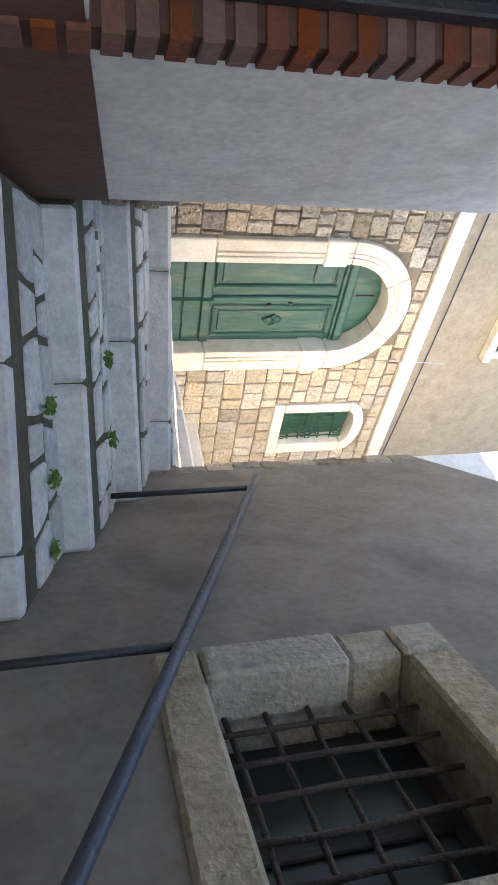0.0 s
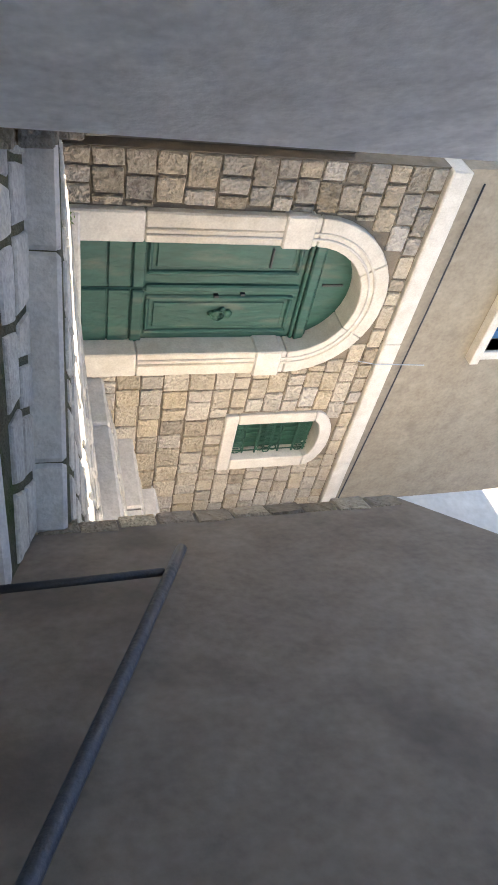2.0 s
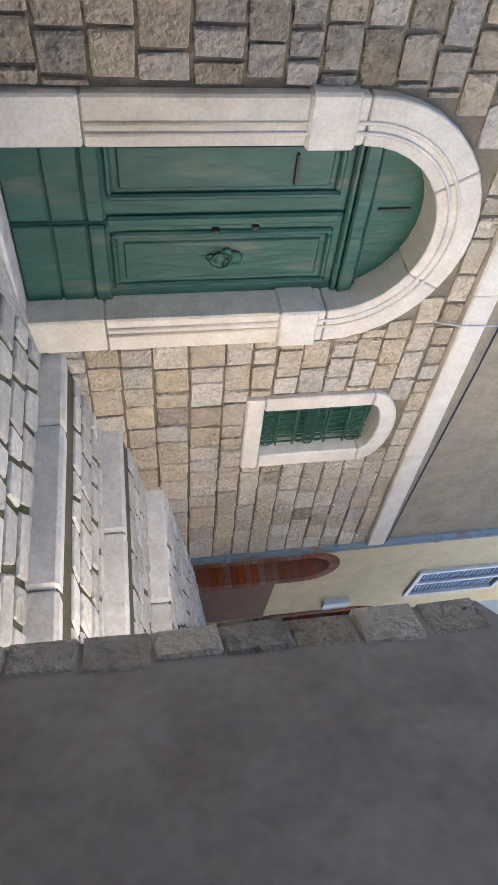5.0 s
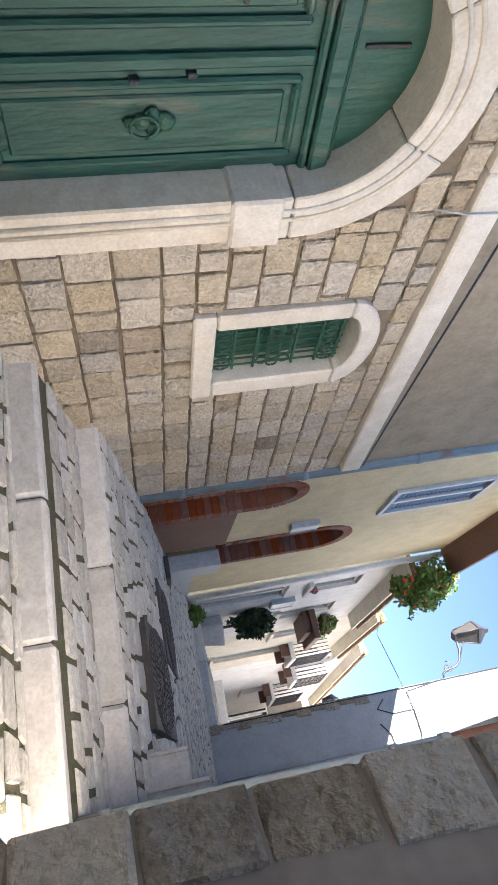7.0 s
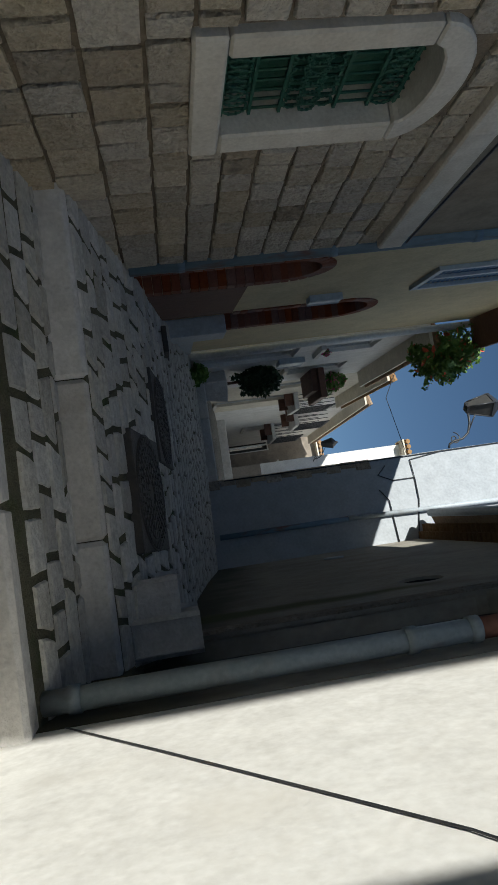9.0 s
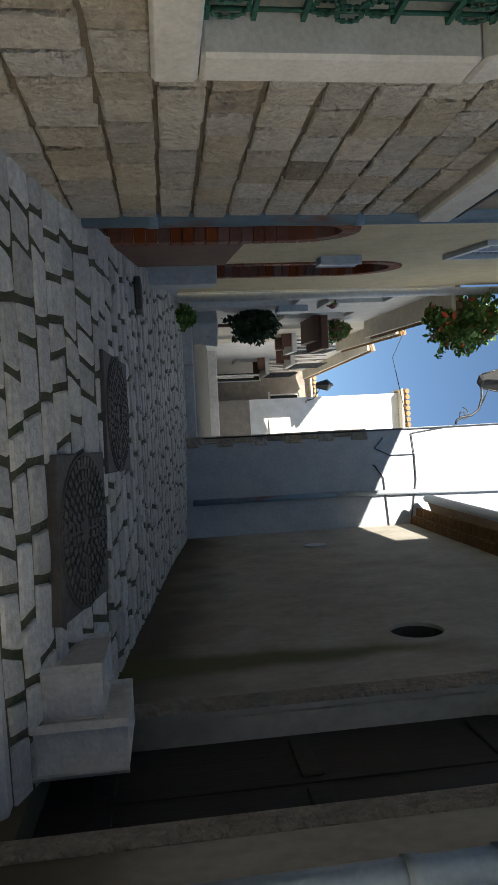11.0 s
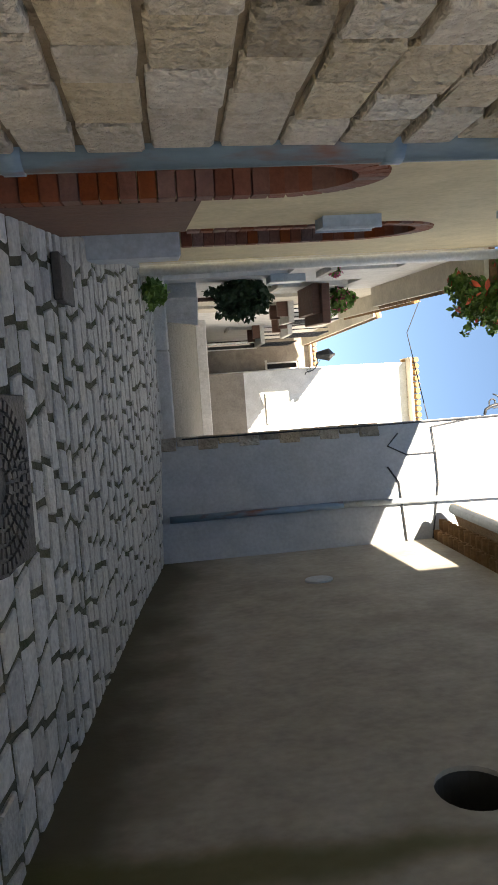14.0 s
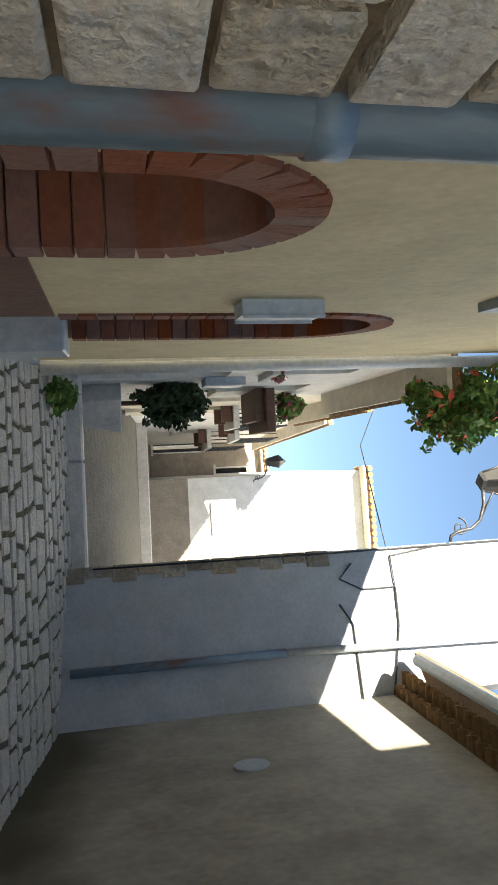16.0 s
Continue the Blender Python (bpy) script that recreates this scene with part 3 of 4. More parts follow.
def bed(a, b, c, d):
    """Quad of the paving bed, as a thick slab; corners with heights, seen from above in order."""
    A, B, C, D = (Vector(p) for p in (a, b, c, d))
    k = 6
    bm = bmesh.new()
    g = [[bm.verts.new(A.lerp(B, i / k).lerp(D.lerp(C, i / k), j / k) - Vector((0, 0, 0.016))) for i in range(k + 1)] for j in range(k + 1)]
    for j in range(k):
        for i in range(k):
            bm.faces.new((g[j][i], g[j][i + 1], g[j + 1][i + 1], g[j + 1][i]))
    for v in [e for e in bmesh.ops.extrude_face_region(bm, geom=bm.faces[:])["geom"] if isinstance(e, bmesh.types.BMVert)]:
        v.co.z -= 0.5
    under(from_bm("bed", bm, JOINT), pavement)
    BEDS.append((a, b, c, d))


for i in range(len(EDGES) - 1):
    (l0, r0, zl0, zr0), (l1, r1, zl1, zr1) = EDGES[i], EDGES[i + 1]
    bed((*l0, zl0), (*r0, zr0), (*r1, zr1 - RISER), (*l1, zl1 - RISER))
bed((1.18, 6.62, 1.85), (0.0, 9.50, 2.07), (-0.03, 8.4, 1.97), (-0.03, 7.2, 1.89))
bed((2.43, 8.25, 1.78), (2.5, 8.2, 1.78), (2.5, 9.40, 2.08), (2.45, 9.40, 2.08))
YS = [11.09, 12.5, 14.2, 15.7, 17.2, 18.6]
for y0, y1 in zip(YS, YS[1:]):
    rx = lambda y: 2.47 if y < 12 else 2.66
    bed((-0.05 - max(0, (y0 - 12.4) * 0.1), y0, alley_z(y0)), (rx(y0), y0 + (0.22 if y0 < 11.5 else 0), alley_z(y0) - (0.03 if y0 < 11.5 else 0)), (rx(y1), y1, alley_z(y1)), (-0.05 - (y1 - 12.4) * 0.1, y1, alley_z(y1)))
for k, (l, r, zl, zr) in enumerate(EDGES):
    v = Vector((r[0] - l[0], r[1] - l[1]))
    ln = v.length
    m = plane_at(l, v)
    s = 0.0
    random.seed(300 + k)
    while s < ln - 0.05:
        w = min(random.uniform(0.6, 1.1), ln - s)
        if ln - s - w < 0.25:
            w = ln - s
        z = zl + (zr - zl) * (s + w / 2) / ln
        o = boxes("kerb_block", [((-w / 2 + 0.003, -0.13, -0.125), (w / 2 - 0.003, 0.13, 0.125))], STEP, None, m @ Matrix.Translation((s + w / 2, 0.10 + random.uniform(-0.01, 0.01), z - 0.125)) @ Matrix.Rotation(-math.atan2(zr - zl, ln) + random.uniform(-0.008, 0.008), 4, "Y"), 0.022)
        under(o, pavement)
        s += w
ground = meshed("ground", [(-400, -400, -3.2), (400, -400, -3.2), (400, 400, -3.2), (-400, 400, -3.2)], [(0, 1, 2, 3)], JOINT)
tagged(ground, "earthy ground beneath the hillside houses", "ground", kind="structure")
end_wall = boxes("wall_south", [((6.2, 0.4, -3.0), (10.5, 0.8, 0.4))], WHITEWALL)
tagged(end_wall, "plain rendered wall closing the lower lane", "wall", kind="structure")

# added out of view to cast shade on the brown end wall
sw = boxes("wall_southwest", [((-7.0, 4.4, 0.0), (-2.0, 5.25, 8.5))], WHITEWALL)
tagged(sw, "unseen plain wall added to shade the brown end wall", "wall", kind="structure")

# ---- stone house: door, window, pipe ----
def ring_of_stones(parent, m, a, b, z0, spring, rise, wide, front, back, mat, jamb, voussoirs):
    """A dressed surround: jamb stones and voussoirs as separate pieces."""
    n = len(jamb) - 1
    for x0, x1 in ((a - wide, a), (b, b + wide)):
        for i in range(n):
            o = boxes("jamb_stone", [((x0, front, jamb[i] + 0.002), (x1, back, jamb[i + 1] - 0.002))], mat, None, m, 0.012)
            under(o, parent)
    mid, half = (a + b) / 2, (b - a) / 2
    for i in range(voussoirs):
        loop = []
        k = 6
        t0, t1 = i * math.pi / voussoirs + 0.004, (i + 1) * math.pi / voussoirs - 0.004
        for j in range(k + 1):
            t = t0 + (t1 - t0) * j / k
            loop.append((mid + half * math.cos(t), spring + rise * math.sin(t)))
        for j in range(k + 1):
            t = t1 + (t0 - t1) * j / k
            loop.append((mid + (half + wide) * math.cos(t), spring + (rise + wide) * math.sin(t)))
        under(plate("voussoir", loop, [], back - front, mat, m, front=front, bevel=0.008), parent)


door = holder("door_green", (0, 8.6, 1.9), "weathered green double door with arched head in white stone surround", "door", kind="structure")
ring_of_stones(door, ST, 0.68, 1.76, 1.9, 3.84, 0.53, 0.25, -0.055, 0.33, DRESSED, [1.80, 2.48, 3.56, 3.84], 3)
# moulded outer edge of the surround
def moulding(s, off):
    return [ST @ Vector((1.22 + (0.54 + s) * math.cos(t), off, 3.84 + (0.53 + s) * math.sin(t))) for t in [i * math.pi / 24 for i in range(25)]]
for s in (0.07, 0.12):
    pts = [ST @ Vector((1.76 + s, -0.056, 2.49))] + moulding(s, -0.056) + [ST @ Vector((0.68 - s, -0.056, 2.49))]
    under(tube("moulding", pts, 0.012, DRESSED, None, 6), door)
under(boxes("threshold", [((0.45, -0.07, 1.80), (2.0, 0.42, 2.02))], STEP, None, ST, 0.015), door)
STD = ST @ Matrix.Translation((0, -0.125, 0))
under(boxes("leaf", [((0.62, 0.30, 2.02), (1.228, 0.35, 3.94)), ((1.234, 0.295, 2.02), (1.82, 0.345, 3.94))], GREENDOOR, None, STD, 0.006), door)
under(plate("lunette", arched(0.60, 1.84, 3.84, 3.85, 0.59), [], 0.05, GREENDOOR, STD, front=0.31), door)
under(boxes("transom", [((0.62, 0.235, 3.935), (1.82, 0.34, 4.025)), ((0.62, 0.26, 3.895), (1.82, 0.34, 3.933)), ((0.62, 0.265, 4.027), (1.82, 0.34, 4.05))], GREENDOOR, None, STD, 0.012), door)
under(boxes("lunette_catch", [((1.19, 0.295, 4.10), (1.21, 0.32, 4.30))], DARKIRON, None, STD, 0.003), door)
for x0, x1 in ((0.72, 1.10), (1.30, 1.70)):
    fr, z0, z1 = 0.04, 2.55, 3.85
    under(boxes("panel_moulding", [((x0, 0.27, z0), (x0 + fr, 0.3, z1)), ((x1 - fr, 0.27, z0), (x1, 0.3, z1)), ((x0 + fr, 0.27, z0), (x1 - fr, 0.3, z0 + fr)), ((x0 + fr, 0.27, z1 - fr), (x1 - fr, 0.3, z1))], GREENDOOR, None, STD, 0.014), door)
    under(boxes("panel", [((x0 + 0.07, 0.283, z0 + 0.07), (x1 - 0.07, 0.3, z1 - 0.07))], GREENDOOR, None, STD, 0.01), door)
for x0, x1 in ((0.66, 1.215), (1.245, 1.80)):
    for z0, z1 in ((2.03, 2.235), (2.245, 2.425)):
        under(boxes("bottom_board", [((x0, 0.275, z0), (x1, 0.3, z1))], GREENDOOR, None, STD, 0.008), door)
    under(boxes("kick_rail", [((x0, 0.262, 2.435), (x1, 0.3, 2.535))], GREENDOOR, None, STD, 0.012), door)
under(boxes("meeting_stile", [((1.195, 0.265, 2.54), (1.262, 0.3, 3.89))], GREENDOOR, None, STD, 0.015), door)
bm = bmesh.new()
for dx, dz, r in ((0, 0.05, 0.045), (-0.035, 0.0, 0.035), (0.035, 0.0, 0.035), (0, -0.045, 0.04), (0, -0.1, 0.025)):
    g = bmesh.ops.create_icosphere(bm, subdivisions=2, radius=r)
    for v in g["verts"]:
        v.co = STD @ Vector((1.48 + dx + v.co.x, 0.27 + v.co.y * 0.55, 3.22 + dz + v.co.z + 0.014 * noise.noise(v.co * 60)))
under(from_bm("knocker", bm, GREENIRON, None, True), door)
under(tube("knocker_ring", [STD @ Vector((1.48 + 0.05 * math.cos(a * math.pi / 6), 0.235, 3.18 + 0.06 * math.sin(a * math.pi / 6))) for a in range(13)], 0.008, GREENIRON, None, 6), door)
under(boxes("lock", [((1.265, 0.255, 3.36), (1.29, 0.3, 3.40)), ((1.285, 0.255, 3.13), (1.31, 0.3, 3.17)), ((0.83, 0.262, 3.565), (1.01, 0.3, 3.583))], DARKIRON, None, STD, 0.004), door)

for x0, x1 in ((1.745, 2.03), (0.41, 0.695)):
    under(boxes("impost", [((x0, -0.078, 3.54), (x1, 0.2, 3.79))], DRESSED, None, ST, 0.015), door)

window = holder("window_green", (0, 10.4, 3.4), "small arched window with green ironwork grille in white stone surround", "window", kind="structure")
under(boxes("sill", [((2.60, -0.04, 3.40), (3.42, 0.33, 3.535))], DRESSED, None, ST, 0.012), window)
for x0, x1 in ((2.60, 2.73), (3.27, 3.42)):
    under(boxes("jamb_stone", [((x0, -0.035, 3.54), (x1, 0.33, 4.356))], DRESSED, None, ST, 0.012), window)
k = 8
under(plate("head_stone", [(2.60, 4.36), (2.73, 4.36)] + [(3.0 - 0.27 * math.cos(i * math.pi / k), 4.36 + 0.10 * math.sin(i * math.pi / k)) for i in range(1, k)] + [(3.27, 4.36), (3.42, 4.36)] + [(3.01 + 0.41 * math.cos(i * math.pi / 12), 4.36 + 0.235 * math.sin(i * math.pi / 12)) for i in range(1, 12)], [], 0.365, DRESSED, ST, front=-0.035, bevel=0.01), window)
for i in range(8):
    x = 2.73 + 0.54 * (i + 0.5) / 8
    under(tube("bar", [ST @ Vector((x, 0.075, 3.53)), ST @ Vector((x, 0.075, 4.40))], 0.007, GREENIRON, None, 6), window)
bm = bmesh.new()
for zc, rows in ((3.61, 1), (3.95, 3), (4.31, 1)):
    for row in range(rows):
        for i in range(8):
            x = 2.73 + 0.54 * (i + (0.5 if row % 2 else 0.98)) / 8
            z = zc + (row - (rows - 1) / 2) * 0.075
            if x > 3.265:
                continue
            r = 0.036 if rows > 1 else 0.06
            for a in range(10):
                p, q = (ST @ Vector((x + r * math.cos(b * math.pi / 5), 0.065, z + r * math.sin(b * math.pi / 5))) for b in (a, a + 1))
                c = (p + q) / 2
                add_box(bm, c, (0.012, 0.012, 0.012))
                g = bmesh.ops.create_cone(bm, cap_ends=False, segments=4, radius1=0.006, radius2=0.006, depth=(q - p).length, matrix=Matrix.Translation(c) @ (q - p).to_track_quat("Z", "Y").to_matrix().to_4x4())
under(from_bm("rings", bm, GREENIRON), window)
under(boxes("cross_bar", [((2.73, 0.062, z), (3.27, 0.082, z + 0.014)) for z in (3.55, 3.68, 3.82, 4.08, 4.24, 4.37)], GREENIRON, None, ST), window)
under(boxes("shutter", [((2.70, 0.17, 3.5), (3.31, 0.19, 4.48))], GREENIRON, None, ST), window)

downpipe = holder("downpipe", (0.06, 12.42, 3.0), "blue painted drainpipe with flaking rust at house corner", "pipe")
under(tube("pipe", [(-0.02, 12.395, 3.02), (-0.02, 12.395, 9.5)], 0.058, PIPEBLUE, None, 14), downpipe)
for z in (3.35, 4.45, 5.55, 6.7):
    under(tube("collar", [(-0.02, 12.395, z), (-0.02, 12.395, z + 0.06)], 0.064, PIPEBLUE, None, 14), downpipe)
cable = tube("wall_cable", [(0.02, 7.5, 5.12), (0.03, 8.6, 5.10), (0.035, 9.8, 5.07), (0.03, 11.4, 5.02), (0.03, 12.3, 5.0)], 0.008, DARKIRON, None, 6)
tagged(cable, "thin dark cable along the string course", "cable")
stay = tube("wall_wire", [(0.02, 9.32, 4.60), (0.06, 9.33, 4.76), (0.07, 9.35, 5.3)], 0.005, GREYPAINT, None, 6)
tagged(stay, "thin pale wire fixed to the house wall", "cable")

# ---- right-hand side: handrail, pipe, wires ----
rail = holder("handrail", (*rwp(1.4, 0.1), 1.3), "dark blue-grey tubular steel handrail on grey wall", "handrail")
under(tube("rail", [(*rwp(5.6, 0.12), 0.33), (*rwp(2.60, 0.12), 1.51), (*rwp(0.95, 0.12), 2.16), (*rwp(0.72, 0.12), 2.25)], 0.024, RAILPAINT, None, 12), rail)
for s, z0, z1 in ((0.93, 1.30, 2.14), (2.60, 0.60, 1.50), (4.3, -0.1, 0.83)):
    under(tube("post", [(*rwp(s, 0.12), z0), (*rwp(s, 0.12), z1)], 0.017, DARKIRON, None, 10), rail)
pipe2 = holder("drainpipe", (2.36, 10.55, 2.5), "grey-blue painted drainpipe with brown upper length", "pipe")
under(tube("pipe", [(2.36, 10.58, 2.48), (2.36, 10.58, 4.3)], 0.05, PIPEGREY, None, 12), pipe2)
under(tube("upper_pipe", [(2.36, 10.58, 4.3), (2.36, 10.58, 6.7)], 0.047, RUSTPIPE, None, 12), pipe2)
for z in (2.6, 4.0, 4.28):
    under(tube("collar", [(2.36, 10.58, z), (2.36, 10.58, z + 0.05)], 0.058, PIPEGREY, None, 12), pipe2)
stray = tube("loose_cable", [FL @ Vector((p, -0.006, z)) for p, z in ((0.01, 2.60), (0.5, 2.98), (1.35, 3.62), (2.1, 4.05))], 0.0035, DARKIRON, None, 6)
tagged(stray, "thin dark cable crossing the sunlit pale wall", "cable")
bpipe = holder("rain_pipe", (2.2, 17.6, 3.7), "pale blue rain pipe on the blue house wall", "pipe")
under(tube("pipe", [BM @ Vector((0.96, -0.06, 3.7)), BM @ Vector((0.96, -0.06, 5.6))], 0.04, PIPEBLUE, None, 10), bpipe)
under(tube("upper_pipe", [BM @ Vector((0.96, -0.06, 5.6)), BM @ Vector((1.0, -0.06, 7.2)), BM @ Vector((1.05, -0.06, 9.0))], 0.035, GREYPAINT, None, 10), bpipe)
for pts, lab in (([(0.55, 6.2), (0.75, 6.3), (1.45, 6.25)], "loose black cable clipped to the sunlit wall"), ([(0.15, 6.4), (0.3, 6.25), (0.42, 6.45), (0.42, 6.8), (0.1, 6.82), (0.02, 7.4)], "looped grey cables on the sunlit wall"), ([(0.42, 6.8), (0.8, 6.75), (1.42, 6.55)], "loose grey cable on the sunlit wall"), ([(0.02, 3.9), (0.03, 6.2), (0.02, 9.0)], "dark cable running up the house corner")):
    tagged(tube("cable", [BM @ Vector((s, -0.02, z)) for s, z in pts], 0.009, DARKIRON, None, 6), lab, "cable")
line = tube("overhead_wire", [(-0.4, 20.0, 7.6), (0.3, 19.2, 7.0), (1.37, 18.2, 6.85)], 0.006, DARKIRON, None, 5)
tagged(line, "thin dark wire spanning the lane overhead", "cable")


def street_lamp(at, turn, size=1.0):
    """A lantern on a scrolled iron bracket; at: foot of the bracket on the wall, turn: where the arm points."""
    e = holder("street_lamp", at, "black wrought-iron lantern on scrolled wall bracket", "lamp", "wall lanterns")
    m = Matrix.Translation(at) @ Matrix.Rotation(turn, 4, "Z") @ Matrix.Scale(size, 4)
    arm = [(0, 0, 0), (0.06, 0, 0.02), (0.10, 0, 0.1), (0.12, 0, 0.25), (0.2, 0, 0.36), (0.36, 0, 0.42), (0.55, 0, 0.43)]
    under(tube("arm", [m @ Vector(p) for p in arm], 0.018 * size, DARKIRON, None, 8), e)
    under(tube("scroll", [m @ Vector((0.14 + (0.10 - 0.006 * i) * math.cos(i * 0.62), 0, 0.12 + (0.10 - 0.006 * i) * math.sin(i * 0.62))) for i in range(15)], 0.009 * size, DARKIRON, None, 6), e)
    under(tube("brace", [m @ Vector(p) for p in ((0.22, 0, 0.37), (0.42, 0, 0.50), (0.6, 0, 0.62))], 0.011 * size, DARKIRON, None, 6), e)
    bm = bmesh.new()
    for z0, z1, r0, r1 in ((0.80, 0.83, 0.2, 0.2), (0.83, 0.95, 0.2, 0.08), (0.95, 1.03, 0.06, 0.04)):
        bmesh.ops.create_cone(bm, cap_ends=True, segments=4, radius1=r0, radius2=r1, depth=z1 - z0, matrix=m @ Matrix.Translation((0.6, 0, (z0 + z1) / 2)))
    under(from_bm("cap", bm, DARKIRON), e)
    bm = bmesh.new()
    bmesh.ops.create_cone(bm, cap_ends=True, segments=4, radius1=0.09, radius2=0.11, depth=0.04, matrix=m @ Matrix.Translation((0.6, 0, 0.42)))
    under(from_bm("base", bm, DARKIRON), e)
    for k in range(4):
        a = k * math.pi / 2
        under(tube("corner_bar", [m @ Vector((0.6 + 0.10 * math.cos(a), 0.10 * math.sin(a), 0.44)), m @ Vector((0.6 + 0.19 * math.cos(a), 0.19 * math.sin(a), 0.80))], 0.012 * size, DARKIRON, None, 5), e)
    bm = bmesh.new()
    bmesh.ops.create_cone(bm, cap_ends=False, segments=4, radius1=0.095, radius2=0.185, depth=0.36, matrix=m @ Matrix.Translation((0.6, 0, 0.62)))
    under(from_bm("glass", bm, DARKROOM), e)
    return e


street_lamp((1.36, 18.06, 7.5), math.pi * 0.97)

# ---- yellow house: meter box, shutters ----
meter = boxes("meter_box", [((1.54, -0.06, 4.67), (1.72, 0.005, 4.97))], GREYPAINT, None, YM, 0.012)
tagged(meter, "pale blue-grey metal meter box on yellow wall", "box")
bars = holder("window_shutters", (-0.1, 13.7, 5.7), "closed dark blue louvred shutters with pale frame on yellow wall", "window")
under(boxes("frame", [((0.87, -0.04, 5.69), (1.65, 0.0, 5.74)), ((0.87, -0.04, 6.85), (1.65, 0.0, 6.9)), ((0.87, -0.04, 5.74), (0.92, 0.0, 6.85)), ((1.60, -0.04, 5.74), (1.65, 0.0, 6.85)), ((1.235, -0.03, 5.74), (1.285, 0.0, 6.85))], GREYPAINT, None, YM), bars)
for i in range(22):
    for x in (0.93, 1.295):
        under(boxes("slat", [((x, 0.0, 5.76 + i * 0.049), (x + 0.295, 0.03, 5.785 + i * 0.049))], BLUEPAINT, None, YM), bars)
ypipe = tube("white_drainpipe", [(-0.36, 17.08, 3.6), (-0.36, 17.08, 7.7)], 0.05, WHITEGLOSS, None, 10)
tagged(ypipe, "white drainpipe at the end of the yellow house", "pipe")

# ---- upper lane ----
upper = holder("pavement_upper", (0.4, 20, 3.7), "cobbled upper lane behind white stone kerbs", "pavement", kind="structure")
under(prism("lane", [(-0.9, 18.6), (2.2, 18.6), (2.9, 27.0), (-0.9, 27.0)], 2.5, [3.80, 3.80, 4.62, 4.62], LANE), upper)
under(prism("lane", [(-0.9, 26.9), (3.5, 26.9), (3.5, 36.0), (-0.9, 36.0)], 2.5, [4.78, 4.78, 5.3, 5.3], LANE), upper)
for x0, x1, y, z in ((-0.75, 0.36, 18.5, 3.84), (0.365, 1.45, 18.5, 3.84)):
    under(boxes("kerb_stone", [((x0, y - 0.12, z - 0.25), (x1, y + 0.16, z))], STEP, None, None, 0.02), upper)
under(boxes("kerb_stone", [((-0.75, 26.75, 4.5), (3.0, 27.0, 4.83))], STEP, None, None, 0.02), upper)


def house(name, label, a, b, z0, z1, mat, wins=(), thick=0.3, shut=None):
    """A far house front from plan point a to b, with window openings (s0, s1, z0, z1)."""
    m = plane_at(a, (b[0] - a[0], b[1] - a[1]))
    ln = math.hypot(b[0] - a[0], b[1] - a[1])
    e = holder(name, (a[0], a[1], z0), label, "house", kind="structure")
    under(plate("wall", rect(0, ln, z0, z1), [rect(*w) for w in wins], thick, mat, m), e)
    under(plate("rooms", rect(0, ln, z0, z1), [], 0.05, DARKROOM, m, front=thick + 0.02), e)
    for w in wins:
        under(boxes("window_frame", [((w[0], 0.06, w[2]), (w[0] + 0.05, 0.1, w[3])), ((w[1] - 0.05, 0.06, w[2]), (w[1], 0.1, w[3])), ((w[0], 0.06, w[3] - 0.05), (w[1], 0.1, w[3])), (((w[0] + w[1]) / 2 - 0.03, 0.06, w[2]), ((w[0] + w[1]) / 2 + 0.03, 0.1, w[3]))], WHITEGLOSS, None, m), e)
        under(boxes("sill", [((w[0] - 0.06, -0.07, w[2] - 0.07), (w[1] + 0.06, 0.1, w[2]))], DRESSED, None, m), e)
    return e, m


def eave(e, m, s0, s1, z, out=0.3):
    under(boxes("eave", [((s0, -out, z), (s1, 0.4, z + 0.05))], CREAM, None, m), e)
    bm = bmesh.new()
    for i in range(int((s1 - s0) / 0.16)):
        bmesh.ops.create_cone(bm, cap_ends=True, segments=8, radius1=0.075, radius2=0.075, depth=0.6, matrix=m @ Matrix.Translation((s0 + 0.08 + i * 0.16, -out + 0.27, z + 0.09)) @ Matrix.Rotation(math.pi / 2 - 0.25, 4, "X"))
    under(from_bm("roof_tiles", bm, TILE), e)


h1, m1 = house("house_white", "white rendered terrace house with dark windows", (-0.42, 17.15), (-0.5, 21.0), 3.4, 7.1, WHITEPAINT, [(0.5, 1.3, 3.75, 5.3), (0.6, 1.2, 5.7, 6.6), (2.3, 3.0, 5.4, 6.5)])
eave(h1, m1, 0, 3.85, 7.1)
h2, m2 = house("house_cream", "cream rendered terrace house with tiled eave", (-0.55, 21.0), (-0.62, 25.4), 3.6, 7.7, CREAM, [(0.6, 1.4, 5.6, 6.9), (2.4, 3.3, 4.4, 6.3)])
eave(h2, m2, 0, 4.4, 7.7)
h3, m3 = house("house_pale", "pale terrace house with iron balcony", (-0.62, 25.4), (-0.3, 33.5), 4.2, 8.5, WHITEPAINT, [(1.0, 1.8, 6.9, 8.1), (3.5, 4.3, 5.6, 7.2)])
eave(h3, m3, 0, 8.1, 8.5)
h4_, m4 = house("house_far", "cream house closing the lane", (-1.0, 34.0), (1.6, 33.6), 4.8, 8.8, PLASTER, [(0.5, 1.0, 5.3, 7.0), (1.5, 2.0, 7.3, 8.4)])
eave(h4_, m4, 0, 2.6, 8.8)
h5, m5 = house("house_gable", "white house with tiled roofline and louvred shutters", (0.74, 28.0), (4.2, 27.8), 4.6, 10.15, WHITEPAINT, [(0.63, 1.30, 6.40, 7.46)])
eave(h5, m5, -0.1, 3.4, 10.15, 0.35)
under(boxes("dado", [((0, -0.012, 4.6), (3.3, 0, 5.8))], PLASTER, None, m5), h5)
